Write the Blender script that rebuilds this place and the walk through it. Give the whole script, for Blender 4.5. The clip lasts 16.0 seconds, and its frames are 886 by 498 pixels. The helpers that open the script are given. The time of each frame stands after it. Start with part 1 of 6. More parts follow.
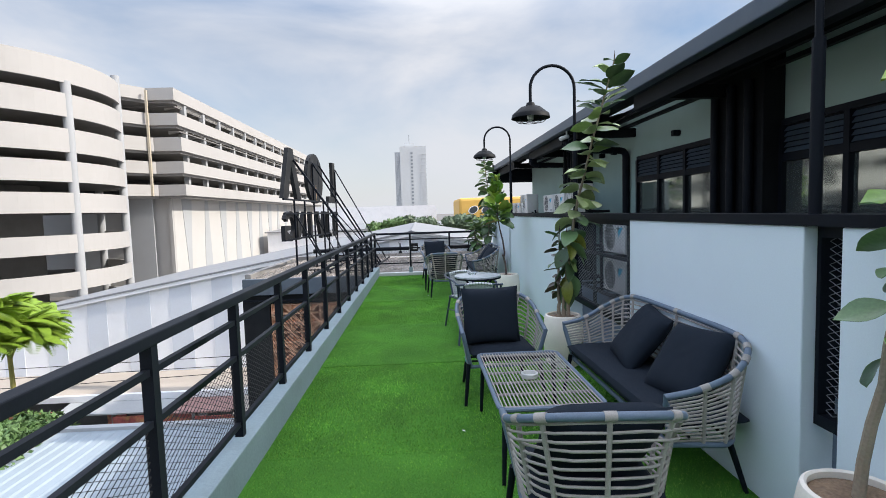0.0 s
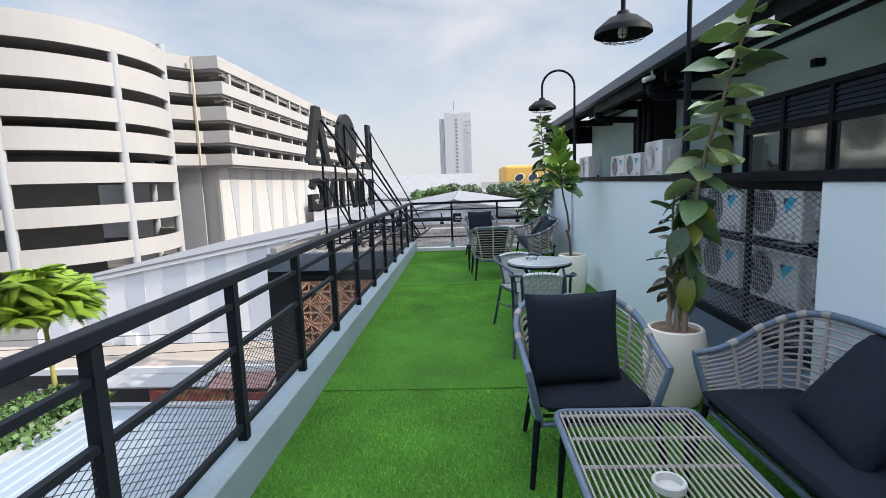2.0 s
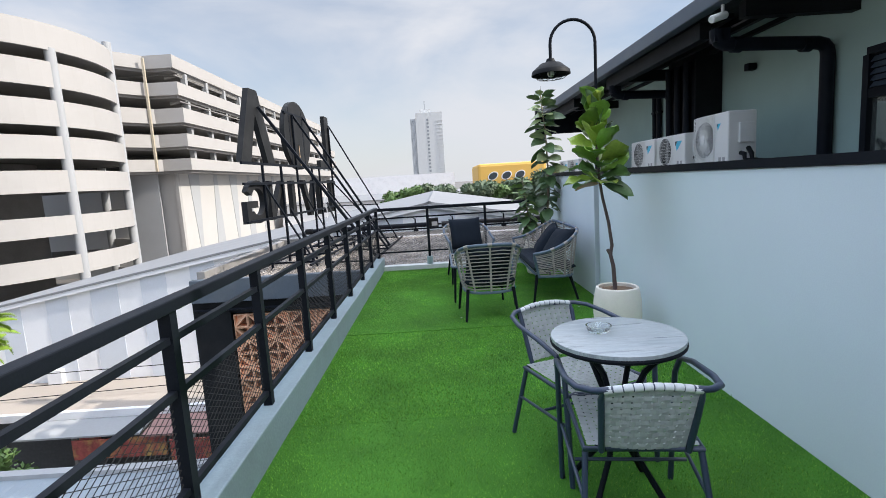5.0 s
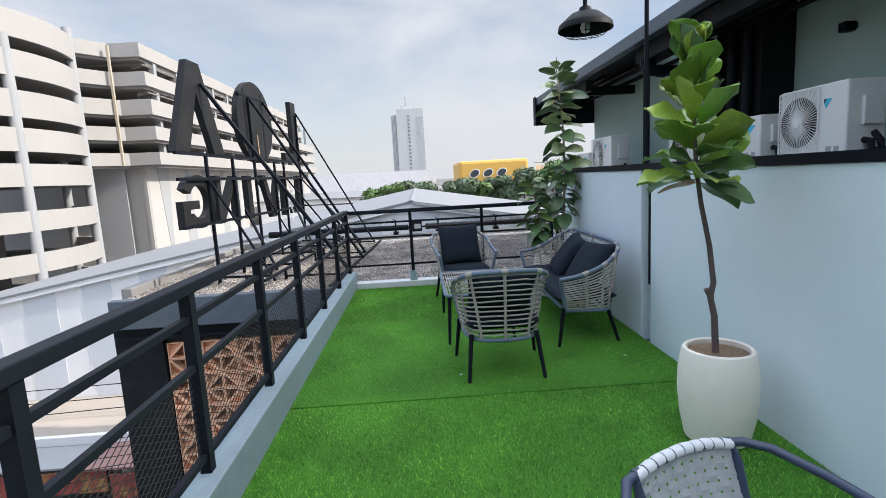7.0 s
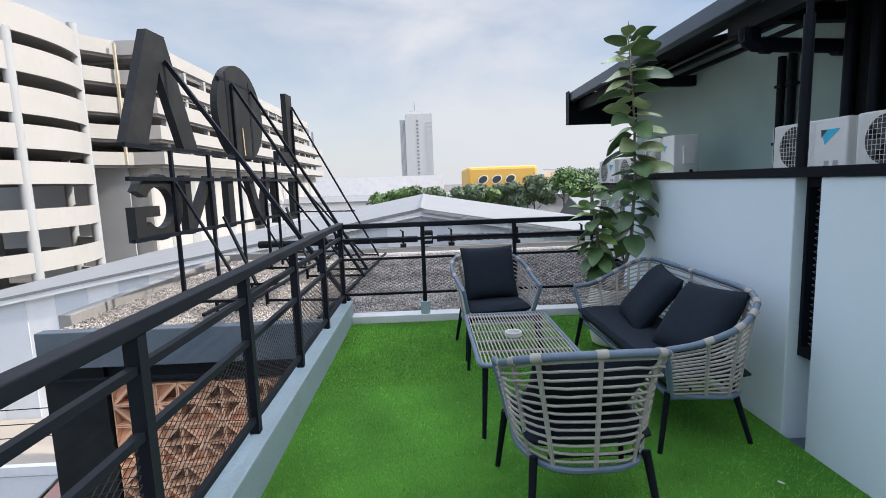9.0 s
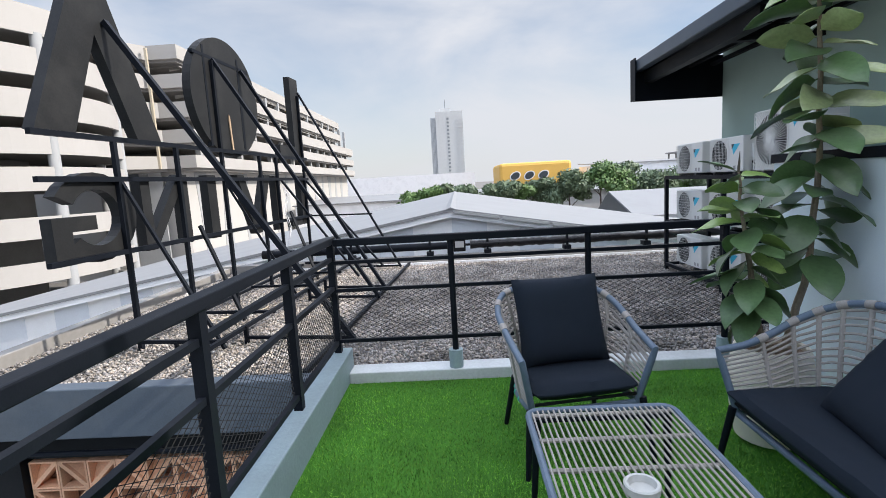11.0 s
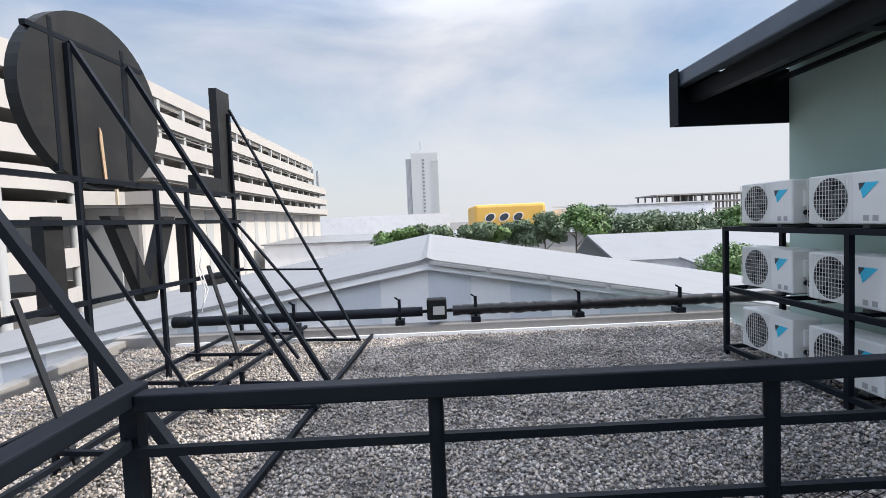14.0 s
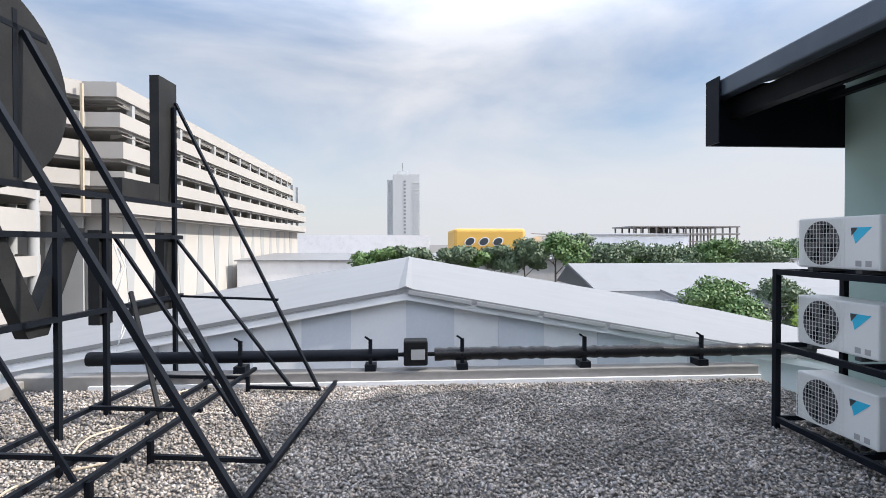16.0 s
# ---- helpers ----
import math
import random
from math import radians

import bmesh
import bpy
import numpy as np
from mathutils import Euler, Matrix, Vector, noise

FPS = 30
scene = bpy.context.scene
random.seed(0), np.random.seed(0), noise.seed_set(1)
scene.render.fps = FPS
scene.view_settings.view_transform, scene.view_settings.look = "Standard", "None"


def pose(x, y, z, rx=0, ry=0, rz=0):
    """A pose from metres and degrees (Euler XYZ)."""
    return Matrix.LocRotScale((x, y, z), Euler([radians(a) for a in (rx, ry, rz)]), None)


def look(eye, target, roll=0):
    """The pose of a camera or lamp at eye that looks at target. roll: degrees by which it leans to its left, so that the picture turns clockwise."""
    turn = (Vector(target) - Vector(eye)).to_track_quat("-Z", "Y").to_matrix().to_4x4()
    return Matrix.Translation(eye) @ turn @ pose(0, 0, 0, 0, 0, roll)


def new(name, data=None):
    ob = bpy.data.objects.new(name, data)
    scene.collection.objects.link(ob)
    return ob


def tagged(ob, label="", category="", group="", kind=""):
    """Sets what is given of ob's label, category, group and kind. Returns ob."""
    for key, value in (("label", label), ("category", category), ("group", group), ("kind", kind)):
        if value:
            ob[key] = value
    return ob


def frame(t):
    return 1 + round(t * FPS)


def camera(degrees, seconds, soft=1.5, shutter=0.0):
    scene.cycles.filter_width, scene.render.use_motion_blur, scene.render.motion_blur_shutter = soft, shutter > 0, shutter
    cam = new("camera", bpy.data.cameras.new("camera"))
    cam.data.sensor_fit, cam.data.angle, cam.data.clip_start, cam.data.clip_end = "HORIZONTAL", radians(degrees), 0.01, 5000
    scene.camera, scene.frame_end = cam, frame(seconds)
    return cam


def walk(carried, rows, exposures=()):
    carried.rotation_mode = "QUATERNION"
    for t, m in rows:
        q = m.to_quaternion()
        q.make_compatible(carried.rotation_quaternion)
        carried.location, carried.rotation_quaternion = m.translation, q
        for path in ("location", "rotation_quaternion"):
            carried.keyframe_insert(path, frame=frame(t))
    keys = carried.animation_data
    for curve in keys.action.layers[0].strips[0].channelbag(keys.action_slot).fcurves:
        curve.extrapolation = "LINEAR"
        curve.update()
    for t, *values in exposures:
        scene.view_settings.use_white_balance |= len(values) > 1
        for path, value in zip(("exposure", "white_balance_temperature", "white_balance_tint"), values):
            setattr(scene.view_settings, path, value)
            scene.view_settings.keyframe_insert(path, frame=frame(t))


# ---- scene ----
cam = camera(82.8, 16.0, soft=0.9)
METRES, EYE, TILT, LEAN, TURN = 11.9, 1.5, 0.0, 0.0, -2.5
ROWS = [
    (0.0, 0.0, 0.0, 0.0, -0.13, -4.2, 1.75),
    (0.5, 0.004, 0.0334, -0.0035, 0.49, -5.24, 2.19),
    (1.0, 0.0063, 0.0648, -0.0036, 2.97, -6.88, 0.53),
    (1.5, -0.0011, 0.0978, -0.0042, 4.8, -7.43, 0.52),
    (2.0, -0.0033, 0.1305, -0.0042, 4.92, -7.61, 2.04),
    (2.5, -0.0057, 0.162, -0.0033, 5.45, -7.49, 1.88),
    (3.0, -0.0135, 0.1918, -0.0038, 5.07, -7.45, 1.18),
    (3.5, -0.015, 0.2211, -0.0056, 3.8, -7.35, 2.01),
    (4.0, -0.0149, 0.2549, -0.0056, 3.33, -7.33, 2.69),
    (6.5, -0.0262, 0.4256, -0.0067, -0.48, -8.49, 3.79),
    (7.0, -0.0301, 0.4591, -0.0065, -0.29, -8.16, 3.09),
    (7.5, -0.0366, 0.4909, -0.0047, -0.74, -8.02, 3.43),
    (8.0, -0.0358, 0.5231, -0.0052, -0.98, -7.74, 3.55),
    (8.5, -0.0386, 0.5533, -0.0062, 0.62, -7.56, 1.81),
    (9.0, -0.0429, 0.5845, -0.0063, 0.55, -7.5, 1.99),
    (11.5, -0.0489, 0.7598, -0.0094, 4.5, -7.6, 3.37),
    (12.0, -0.0508, 0.7902, -0.0089, 4.42, -7.16, 3.47),
    (12.5, -0.051, 0.8201, -0.0063, 4.7, -5.99, 2.98),
    (13.0, -0.0574, 0.8485, -0.0047, 3.47, -4.07, 1.64),
    (13.5, -0.0618, 0.8727, -0.0045, 1.39, -3.62, 1.76),
    (14.0, -0.0604, 0.9024, -0.0024, 1.2, -3.18, 2.39),
    (14.5, -0.0648, 0.928, -0.0012, 1.05, -2.56, 2.1),
    (15.0, -0.0681, 0.9511, -0.0002, -0.01, -1.89, 1.65),
    (15.5, -0.0649, 0.9755, 0.001, -1.01, -1.51, 1.32),
    (16.0, -0.0669, 0.9926, 0.0012, -1.16, -0.68, 0.06),
]
walk(cam, [(t, pose(0, 0, EYE, TILT, LEAN, TURN) @ pose(METRES * x, METRES * y, METRES * z, 90 + pitch, roll, yaw)) for t, x, y, z, yaw, pitch, roll in ROWS])

# ---- light ----
SUN_DIR = Vector((3.88, -0.50, 2.93)).normalized()
sun_data = bpy.data.lights.new("sun", "SUN")
sun_data.energy, sun_data.angle, sun_data.color = 5.0, radians(0.8), (1.0, 0.93, 0.84)
sun = new("sun", sun_data)
sun.matrix_world = look(SUN_DIR * 60, (0, 0, 0))

world = bpy.data.worlds.new("sky")
scene.world = world
world.use_nodes = True
wt = world.node_tree
wt.nodes.clear()
w_out = wt.nodes.new("ShaderNodeOutputWorld")
w_bg = wt.nodes.new("ShaderNodeBackground")
w_sky = wt.nodes.new("ShaderNodeTexSky")
w_sky.sky_type = "NISHITA"
w_sky.sun_disc = False
w_sky.sun_elevation = math.asin(SUN_DIR.z)
w_sky.sun_rotation = math.atan2(SUN_DIR.x, SUN_DIR.y)
w_sky.air_density, w_sky.dust_density, w_sky.ozone_density = 1.0, 0.8, 1.5
w_mul = wt.nodes.new("ShaderNodeVectorMath")
w_mul.operation = "SCALE"
w_mul.inputs["Scale"].default_value = 0.15
w_co = wt.nodes.new("ShaderNodeTexCoord")
w_map = wt.nodes.new("ShaderNodeMapping")
w_map.inputs["Scale"].default_value = (1.0, 1.0, 2.6)
w_map.inputs["Location"].default_value = (0.35, 0.2, 0.1)
w_noise = wt.nodes.new("ShaderNodeTexNoise")
w_noise.inputs["Scale"].default_value = 1.7
w_noise.inputs["Detail"].default_value = 7
w_noise.inputs["Roughness"].default_value = 0.52
w_noise.inputs["Distortion"].default_value = 0.35
w_ramp = wt.nodes.new("ShaderNodeValToRGB")
w_ramp.color_ramp.elements[0].position, w_ramp.color_ramp.elements[1].position = 0.34, 0.60
w_ramp.color_ramp.elements[0].color = (0.12, 0.12, 0.12, 1)
w_ramp.color_ramp.elements[1].color = (0.93, 0.93, 0.93, 1)
w_mix = wt.nodes.new("ShaderNodeMixRGB")
w_mix.inputs["Color2"].default_value = (0.81, 0.83, 0.89, 1)
wt.links.new(w_sky.outputs[0], w_mul.inputs[0])
wt.links.new(w_co.outputs["Generated"], w_map.inputs[0])
wt.links.new(w_map.outputs[0], w_noise.inputs["Vector"])
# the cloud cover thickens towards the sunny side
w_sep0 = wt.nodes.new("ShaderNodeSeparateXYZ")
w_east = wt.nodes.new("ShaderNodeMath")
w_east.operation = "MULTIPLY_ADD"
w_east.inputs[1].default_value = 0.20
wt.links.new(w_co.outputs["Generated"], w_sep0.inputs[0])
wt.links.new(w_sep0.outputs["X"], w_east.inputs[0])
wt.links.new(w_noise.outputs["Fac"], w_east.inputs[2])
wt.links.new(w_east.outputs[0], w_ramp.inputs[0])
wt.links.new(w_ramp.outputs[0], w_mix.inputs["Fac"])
wt.links.new(w_mul.outputs[0], w_mix.inputs["Color1"])
# thin cloud is brighter overhead than near the horizon
w_sep = wt.nodes.new("ShaderNodeSeparateXYZ")
w_high = wt.nodes.new("ShaderNodeMapRange")
w_high.interpolation_type = "SMOOTHSTEP"
w_high.inputs["From Min"].default_value, w_high.inputs["From Max"].default_value = 0.30, 0.75
w_high.inputs["To Min"].default_value, w_high.inputs["To Max"].default_value = 0.98, 3.5
wt.links.new(w_co.outputs["Generated"], w_sep.inputs[0])
wt.links.new(w_sep.outputs["Z"], w_high.inputs["Value"])
# white haze low over the horizon
w_low = wt.nodes.new("ShaderNodeMapRange")
w_low.inputs["From Min"].default_value, w_low.inputs["From Max"].default_value = 0.0, 0.24
w_low.inputs["To Min"].default_value, w_low.inputs["To Max"].default_value = 0.92, 0.0
w_haze = wt.nodes.new("ShaderNodeMixRGB")
w_haze.inputs["Color2"].default_value = (0.76, 0.78, 0.83, 1)
wt.links.new(w_sep.outputs["Z"], w_low.inputs["Value"])
wt.links.new(w_low.outputs[0], w_haze.inputs["Fac"])
wt.links.new(w_mix.outputs[0], w_haze.inputs["Color1"])
wt.links.new(w_haze.outputs[0], w_bg.inputs["Color"])
wt.links.new(w_high.outputs[0], w_bg.inputs["Strength"])
wt.links.new(w_bg.outputs[0], w_out.inputs[0])


# ---- materials ----
def mat(name, base, rough=0.6, vary=0.12, scale=6.0, fine=120.0, bump=0.15, dist=0.004, metal=0.0, dirt=None, dirt_amount=0.35, dirt_scale=1.6, rnd=0.0, spec=0.5):
    m = bpy.data.materials.new(name)
    m.use_nodes = True
    nt = m.node_tree
    b = nt.nodes["Principled BSDF"]
    b.inputs["Metallic"].default_value = metal
    b.inputs["Specular IOR Level"].default_value = spec
    co = nt.nodes.new("ShaderNodeTexCoord")
    src = co.outputs["Object"]
    n1 = nt.nodes.new("ShaderNodeTexNoise")
    n1.inputs["Scale"].default_value, n1.inputs["Detail"].default_value = scale, 5
    n2 = nt.nodes.new("ShaderNodeTexNoise")
    n2.inputs["Scale"].default_value, n2.inputs["Detail"].default_value = fine, 3
    for n in (n1, n2):
        nt.links.new(src, n.inputs["Vector"])
    add = nt.nodes.new("ShaderNodeMath")
    add.operation = "ADD"
    nt.links.new(n1.outputs["Fac"], add.inputs[0])
    nt.links.new(n2.outputs["Fac"], add.inputs[1])
    mr = nt.nodes.new("ShaderNodeMapRange")
    mr.inputs["From Min"].default_value, mr.inputs["From Max"].default_value = 0.6, 1.4
    mr.inputs["To Min"].default_value, mr.inputs["To Max"].default_value = 1 - vary, 1 + vary
    nt.links.new(add.outputs[0], mr.inputs["Value"])
    sc = nt.nodes.new("ShaderNodeVectorMath")
    sc.operation = "SCALE"
    sc.inputs[0].default_value = base[:3]
    nt.links.new(mr.outputs[0], sc.inputs["Scale"])
    last = sc.outputs[0]
    if rnd:
        info = nt.nodes.new("ShaderNodeObjectInfo")
        mr3 = nt.nodes.new("ShaderNodeMapRange")
        mr3.inputs["To Min"].default_value, mr3.inputs["To Max"].default_value = 1 - rnd, 1 + rnd
        nt.links.new(info.outputs["Random"], mr3.inputs["Value"])
        sc2 = nt.nodes.new("ShaderNodeVectorMath")
        sc2.operation = "SCALE"
        nt.links.new(last, sc2.inputs[0])
        nt.links.new(mr3.outputs[0], sc2.inputs["Scale"])
        last = sc2.outputs[0]
    if dirt:
        n3 = nt.nodes.new("ShaderNodeTexNoise")
        n3.inputs["Scale"].default_value, n3.inputs["Detail"].default_value, n3.inputs["Roughness"].default_value = dirt_scale, 8, 0.65
        nt.links.new(src, n3.inputs["Vector"])
        mr2 = nt.nodes.new("ShaderNodeMapRange")
        mr2.inputs["From Min"].default_value, mr2.inputs["From Max"].default_value = 0.48, 0.75
        mr2.inputs["To Max"].default_value = dirt_amount
        nt.links.new(n3.outputs["Fac"], mr2.inputs["Value"])
        mx = nt.nodes.new("ShaderNodeMixRGB")
        mx.inputs["Color2"].default_value = (*dirt, 1)
        nt.links.new(mr2.outputs[0], mx.inputs["Fac"])
        nt.links.new(last, mx.inputs["Color1"])
        last = mx.outputs[0]
    nt.links.new(last, b.inputs["Base Color"])
    mrr = nt.nodes.new("ShaderNodeMapRange")
    mrr.inputs["To Min"].default_value, mrr.inputs["To Max"].default_value = max(0.02, rough - 0.1), min(1, rough + 0.1)
    nt.links.new(n1.outputs["Fac"], mrr.inputs["Value"])
    nt.links.new(mrr.outputs[0], b.inputs["Roughness"])
    if bump:
        bp = nt.nodes.new("ShaderNodeBump")
        bp.inputs["Strength"].default_value, bp.inputs["Distance"].default_value = bump, dist
        nt.links.new(n2.outputs["Fac"], bp.inputs["Height"])
        nt.links.new(bp.outputs[0], b.inputs["Normal"])
    return m


M_BLACK = mat("black_paint", (0.007, 0.009, 0.0135), 0.5, 0.25, 5, 160, 0.1, 0.002, dirt=(0.022, 0.025, 0.032), dirt_amount=0.25, spec=0.11)
M_BLACKMATT = mat("matt_black_steel", (0.0095, 0.0105, 0.012), 0.6, 0.3, 4, 90, 0.1, dirt=(0.028, 0.028, 0.029), dirt_amount=0.4, spec=0.13)
M_KERB = mat("blue_grey_painted_concrete", (0.29, 0.37, 0.395), 0.7, 0.1, 4, 60, 0.35, 0.004, dirt=(0.20, 0.235, 0.245), dirt_amount=0.5)
M_KERBW = mat("pale_concrete", (0.58, 0.60, 0.60), 0.8, 0.12, 5, 50, 0.4, 0.005, dirt=(0.3, 0.31, 0.3), dirt_amount=0.5)
M_WALL = mat("pale_blue_wall_paint", (0.71, 0.785, 0.825), 0.75, 0.03, 2, 140, 0.2, 0.002, dirt=(0.62, 0.69, 0.73), dirt_amount=0.3, dirt_scale=0.9)
M_GREENWALL = mat("grey_green_wall_paint", (0.37, 0.49, 0.44), 0.8, 0.08, 1.5, 120, 0.3, 0.003, dirt=(0.32, 0.42, 0.38), dirt_amount=0.5)
M_FASCIA = mat("dark_blue_grey_metal", (0.065, 0.085, 0.11), 0.45, 0.2, 3, 120, 0.12, dirt=(0.13, 0.14, 0.15), dirt_amount=0.4)
M_TURF = mat("artificial_turf", (0.075, 0.235, 0.026), 0.85, 0.4, 2.2, 260, 0.9, 0.012, dirt=(0.10, 0.32, 0.04), dirt_amount=0.55, dirt_scale=1.1, spec=0.2)
M_BLADE = mat("turf_fibre", (0.085, 0.30, 0.035), 0.6, 0.3, 2.0, 300, 0.0, spec=0.3)
nt = M_BLADE.node_tree
geo, ramp = nt.nodes.new("ShaderNodeNewGeometry"), nt.nodes.new("ShaderNodeValToRGB")
ramp.color_ramp.elements[0].color, ramp.color_ramp.elements[1].color = (0.038, 0.155, 0.014, 1), (0.30, 0.58, 0.08, 1)
ramp.color_ramp.elements.new(0.5).color = (0.118, 0.355, 0.035, 1)
nt.links.new(geo.outputs["Random Per Island"], ramp.inputs[0])
tcn, tno, tmr, tmul = nt.nodes.new("ShaderNodeTexCoord"), nt.nodes.new("ShaderNodeTexNoise"), nt.nodes.new("ShaderNodeMapRange"), nt.nodes.new("ShaderNodeVectorMath")
tno.inputs["Scale"].default_value, tno.inputs["Detail"].default_value, tno.inputs["Roughness"].default_value = 1.6, 5, 0.6
tmr.inputs["From Min"].default_value, tmr.inputs["From Max"].default_value = 0.34, 0.66
tmr.inputs["To Min"].default_value, tmr.inputs["To Max"].default_value = 0.62, 1.38
tmul.operation = "SCALE"
nt.links.new(tcn.outputs["Object"], tno.inputs["Vector"])
nt.links.new(tno.outputs["Fac"], tmr.inputs["Value"])
nt.links.new(ramp.outputs[0], tmul.inputs[0])
nt.links.new(tmr.outputs[0], tmul.inputs["Scale"])
nt.links.new(tmul.outputs[0], nt.nodes["Principled BSDF"].inputs["Base Color"])
M_BLUEFLOOR = mat("blue_painted_floor", (0.10, 0.15, 0.20), 0.55, 0.2, 4, 60, 0.2, dirt=(0.2, 0.24, 0.27), dirt_amount=0.4)
M_WHITE = mat("white_building_paint", (0.40, 0.385, 0.37), 0.8, 0.04, 0.4, 14, 0.1, dirt=(0.34, 0.325, 0.305), dirt_amount=0.5, dirt_scale=0.25)
# cream lighter than the white paint: sunlight on the lower wall is painted in
M_CREAM = mat("sun_toned_cream_paint", (0.48, 0.465, 0.445), 0.8, 0.04, 0.4, 14, 0.1, dirt=(0.46, 0.44, 0.41), dirt_amount=0.5, dirt_scale=0.25)
M_BEIGEP = mat("beige_painted_post", (0.50, 0.44, 0.34), 0.8, 0.1, 0.6, 20, 0.1, dirt=(0.36, 0.30, 0.22), dirt_amount=0.5, dirt_scale=0.6)
M_GREYP = mat("grey_building_paint", (0.37, 0.38, 0.39), 0.8, 0.06, 0.4, 14, 0.1, dirt=(0.33, 0.33, 0.33), dirt_amount=0.4, dirt_scale=0.3)
M_STRIPE = mat("lavender_grey_stripe_paint", (0.66, 0.69, 0.745), 0.8, 0.04, 0.8, 25, 0.1, dirt=(0.6, 0.6, 0.62), dirt_amount=0.3, dirt_scale=0.7)
M_HALLW = mat("white_hall_paint", (0.86, 0.86, 0.88), 0.8, 0.03, 0.8, 25, 0.1, dirt=(0.62, 0.62, 0.64), dirt_amount=0.4, dirt_scale=0.7)
M_SHEET = mat("white_roof_sheet", (0.245, 0.25, 0.258), 0.5, 0.05, 0.6, 20, 0.05, dirt=(0.20, 0.20, 0.208), dirt_amount=0.5, dirt_scale=0.5)
# concrete with the shade of decks and cores put into a darker colour
M_SHADOWCONC = mat("shade_toned_concrete", (0.26, 0.25, 0.24), 0.85, 0.15, 0.6, 12, 0.2, dirt=(0.16, 0.15, 0.145), dirt_amount=0.5, dirt_scale=0.4)
# near-black grey stands in for the shade deep inside decks and shops
M_DARKIN = mat("dark_interior_shade", (0.10, 0.10, 0.10), 0.9, 0.2, 0.5, 10, 0.1)
M_GRAVEL = mat("gravel_bed", (0.17, 0.163, 0.158), 0.9, 0.5, 9, 70, 1.0, 0.03, dirt=(0.2, 0.19, 0.18), dirt_amount=0.7, dirt_scale=40)
M_STONE = mat("gravel_stone", (0.44, 0.43, 0.42), 0.85, 0.42, 13, 90, 0.4, 0.003, dirt=(0.58, 0.56, 0.535), dirt_amount=0.7, dirt_scale=17)
nt = M_STONE.node_tree
geo, ramp = nt.nodes.new("ShaderNodeNewGeometry"), nt.nodes.new("ShaderNodeValToRGB")
ramp.color_ramp.elements[0].color, ramp.color_ramp.elements[1].color = (0.15, 0.145, 0.14, 1), (0.52, 0.49, 0.46, 1)
for pos, col in ((0.3, (0.27, 0.235, 0.20, 1)), (0.55, (0.32, 0.305, 0.30, 1)), (0.8, (0.43, 0.36, 0.295, 1))):
    ramp.color_ramp.elements.new(pos).color = col
nt.links.new(geo.outputs["Random Per Island"], ramp.inputs[0])
tcn, tno, tmr, tmul = nt.nodes.new("ShaderNodeTexCoord"), nt.nodes.new("ShaderNodeTexNoise"), nt.nodes.new("ShaderNodeMapRange"), nt.nodes.new("ShaderNodeVectorMath")
tno.inputs["Scale"].default_value, tno.inputs["Detail"].default_value, tno.inputs["Roughness"].default_value = 1.6, 5, 0.6
tmr.inputs["From Min"].default_value, tmr.inputs["From Max"].default_value = 0.34, 0.66
tmr.inputs["To Min"].default_value, tmr.inputs["To Max"].default_value = 0.62, 1.38
tmul.operation = "SCALE"
nt.links.new(tcn.outputs["Object"], tno.inputs["Vector"])
nt.links.new(tno.outputs["Fac"], tmr.inputs["Value"])
nt.links.new(ramp.outputs[0], tmul.inputs[0])
nt.links.new(tmr.outputs[0], tmul.inputs["Scale"])
nt.links.new(tmul.outputs[0], nt.nodes["Principled BSDF"].inputs["Base Color"])
M_TERRA = mat("terracotta", (0.74, 0.42, 0.26), 0.85, 0.2, 3, 70, 0.4, 0.003, dirt=(0.76, 0.50, 0.34), dirt_amount=0.5, rnd=0.22)
# darkened terracotta: the shade inside the block openings is in this colour
M_TERRAD = mat("terracotta_shade_back", (0.28, 0.13, 0.08), 0.9, 0.2, 3, 70, 0.3)
M_ACWHITE = mat("off_white_enamel", (0.78, 0.77, 0.73), 0.4, 0.03, 3, 90, 0.03, dirt=(0.6, 0.58, 0.53), dirt_amount=0.3)
M_ACGREY = mat("dark_plastic", (0.05, 0.05, 0.05), 0.5, 0.2, 4, 80, 0.1)
M_CYAN = mat("cyan_print", (0.03, 0.50, 0.72), 0.4, 0.03, 3, 50, 0.0)
M_GROUND = mat("street_ground", (0.16, 0.15, 0.14), 0.9, 0.2, 0.3, 8, 0.3, dirt=(0.25, 0.23, 0.2), dirt_amount=0.5, dirt_scale=0.1)
M_YELLOW = mat("orange_yellow_cladding", (0.74, 0.44, 0.095), 0.6, 0.04, 0.3, 6, 0.0)
M_GREENB = mat("green_cladding", (0.08, 0.42, 0.16), 0.6, 0.05, 0.3, 6, 0.0)
# paler than the concrete itself: distance haze is put into this colour
M_TOWER = mat("hazy_tower_concrete", (0.58, 0.59, 0.59), 0.8, 0.05, 0.05, 1.5, 0.0, dirt=(0.5, 0.51, 0.51), dirt_amount=0.4, dirt_scale=0.05)
M_TOWERD = mat("tower_window_band", (0.26, 0.28, 0.30), 0.4, 0.1, 0.1, 2, 0.0)
M_DARKPANE = mat("dark_window_pane", (0.05, 0.06, 0.07), 0.35, 0.2, 0.3, 4, 0.0, spec=0.3)
M_WOODD = mat("unfinished_concrete", (0.30, 0.28, 0.27), 0.9, 0.1, 0.1, 2, 0.0)


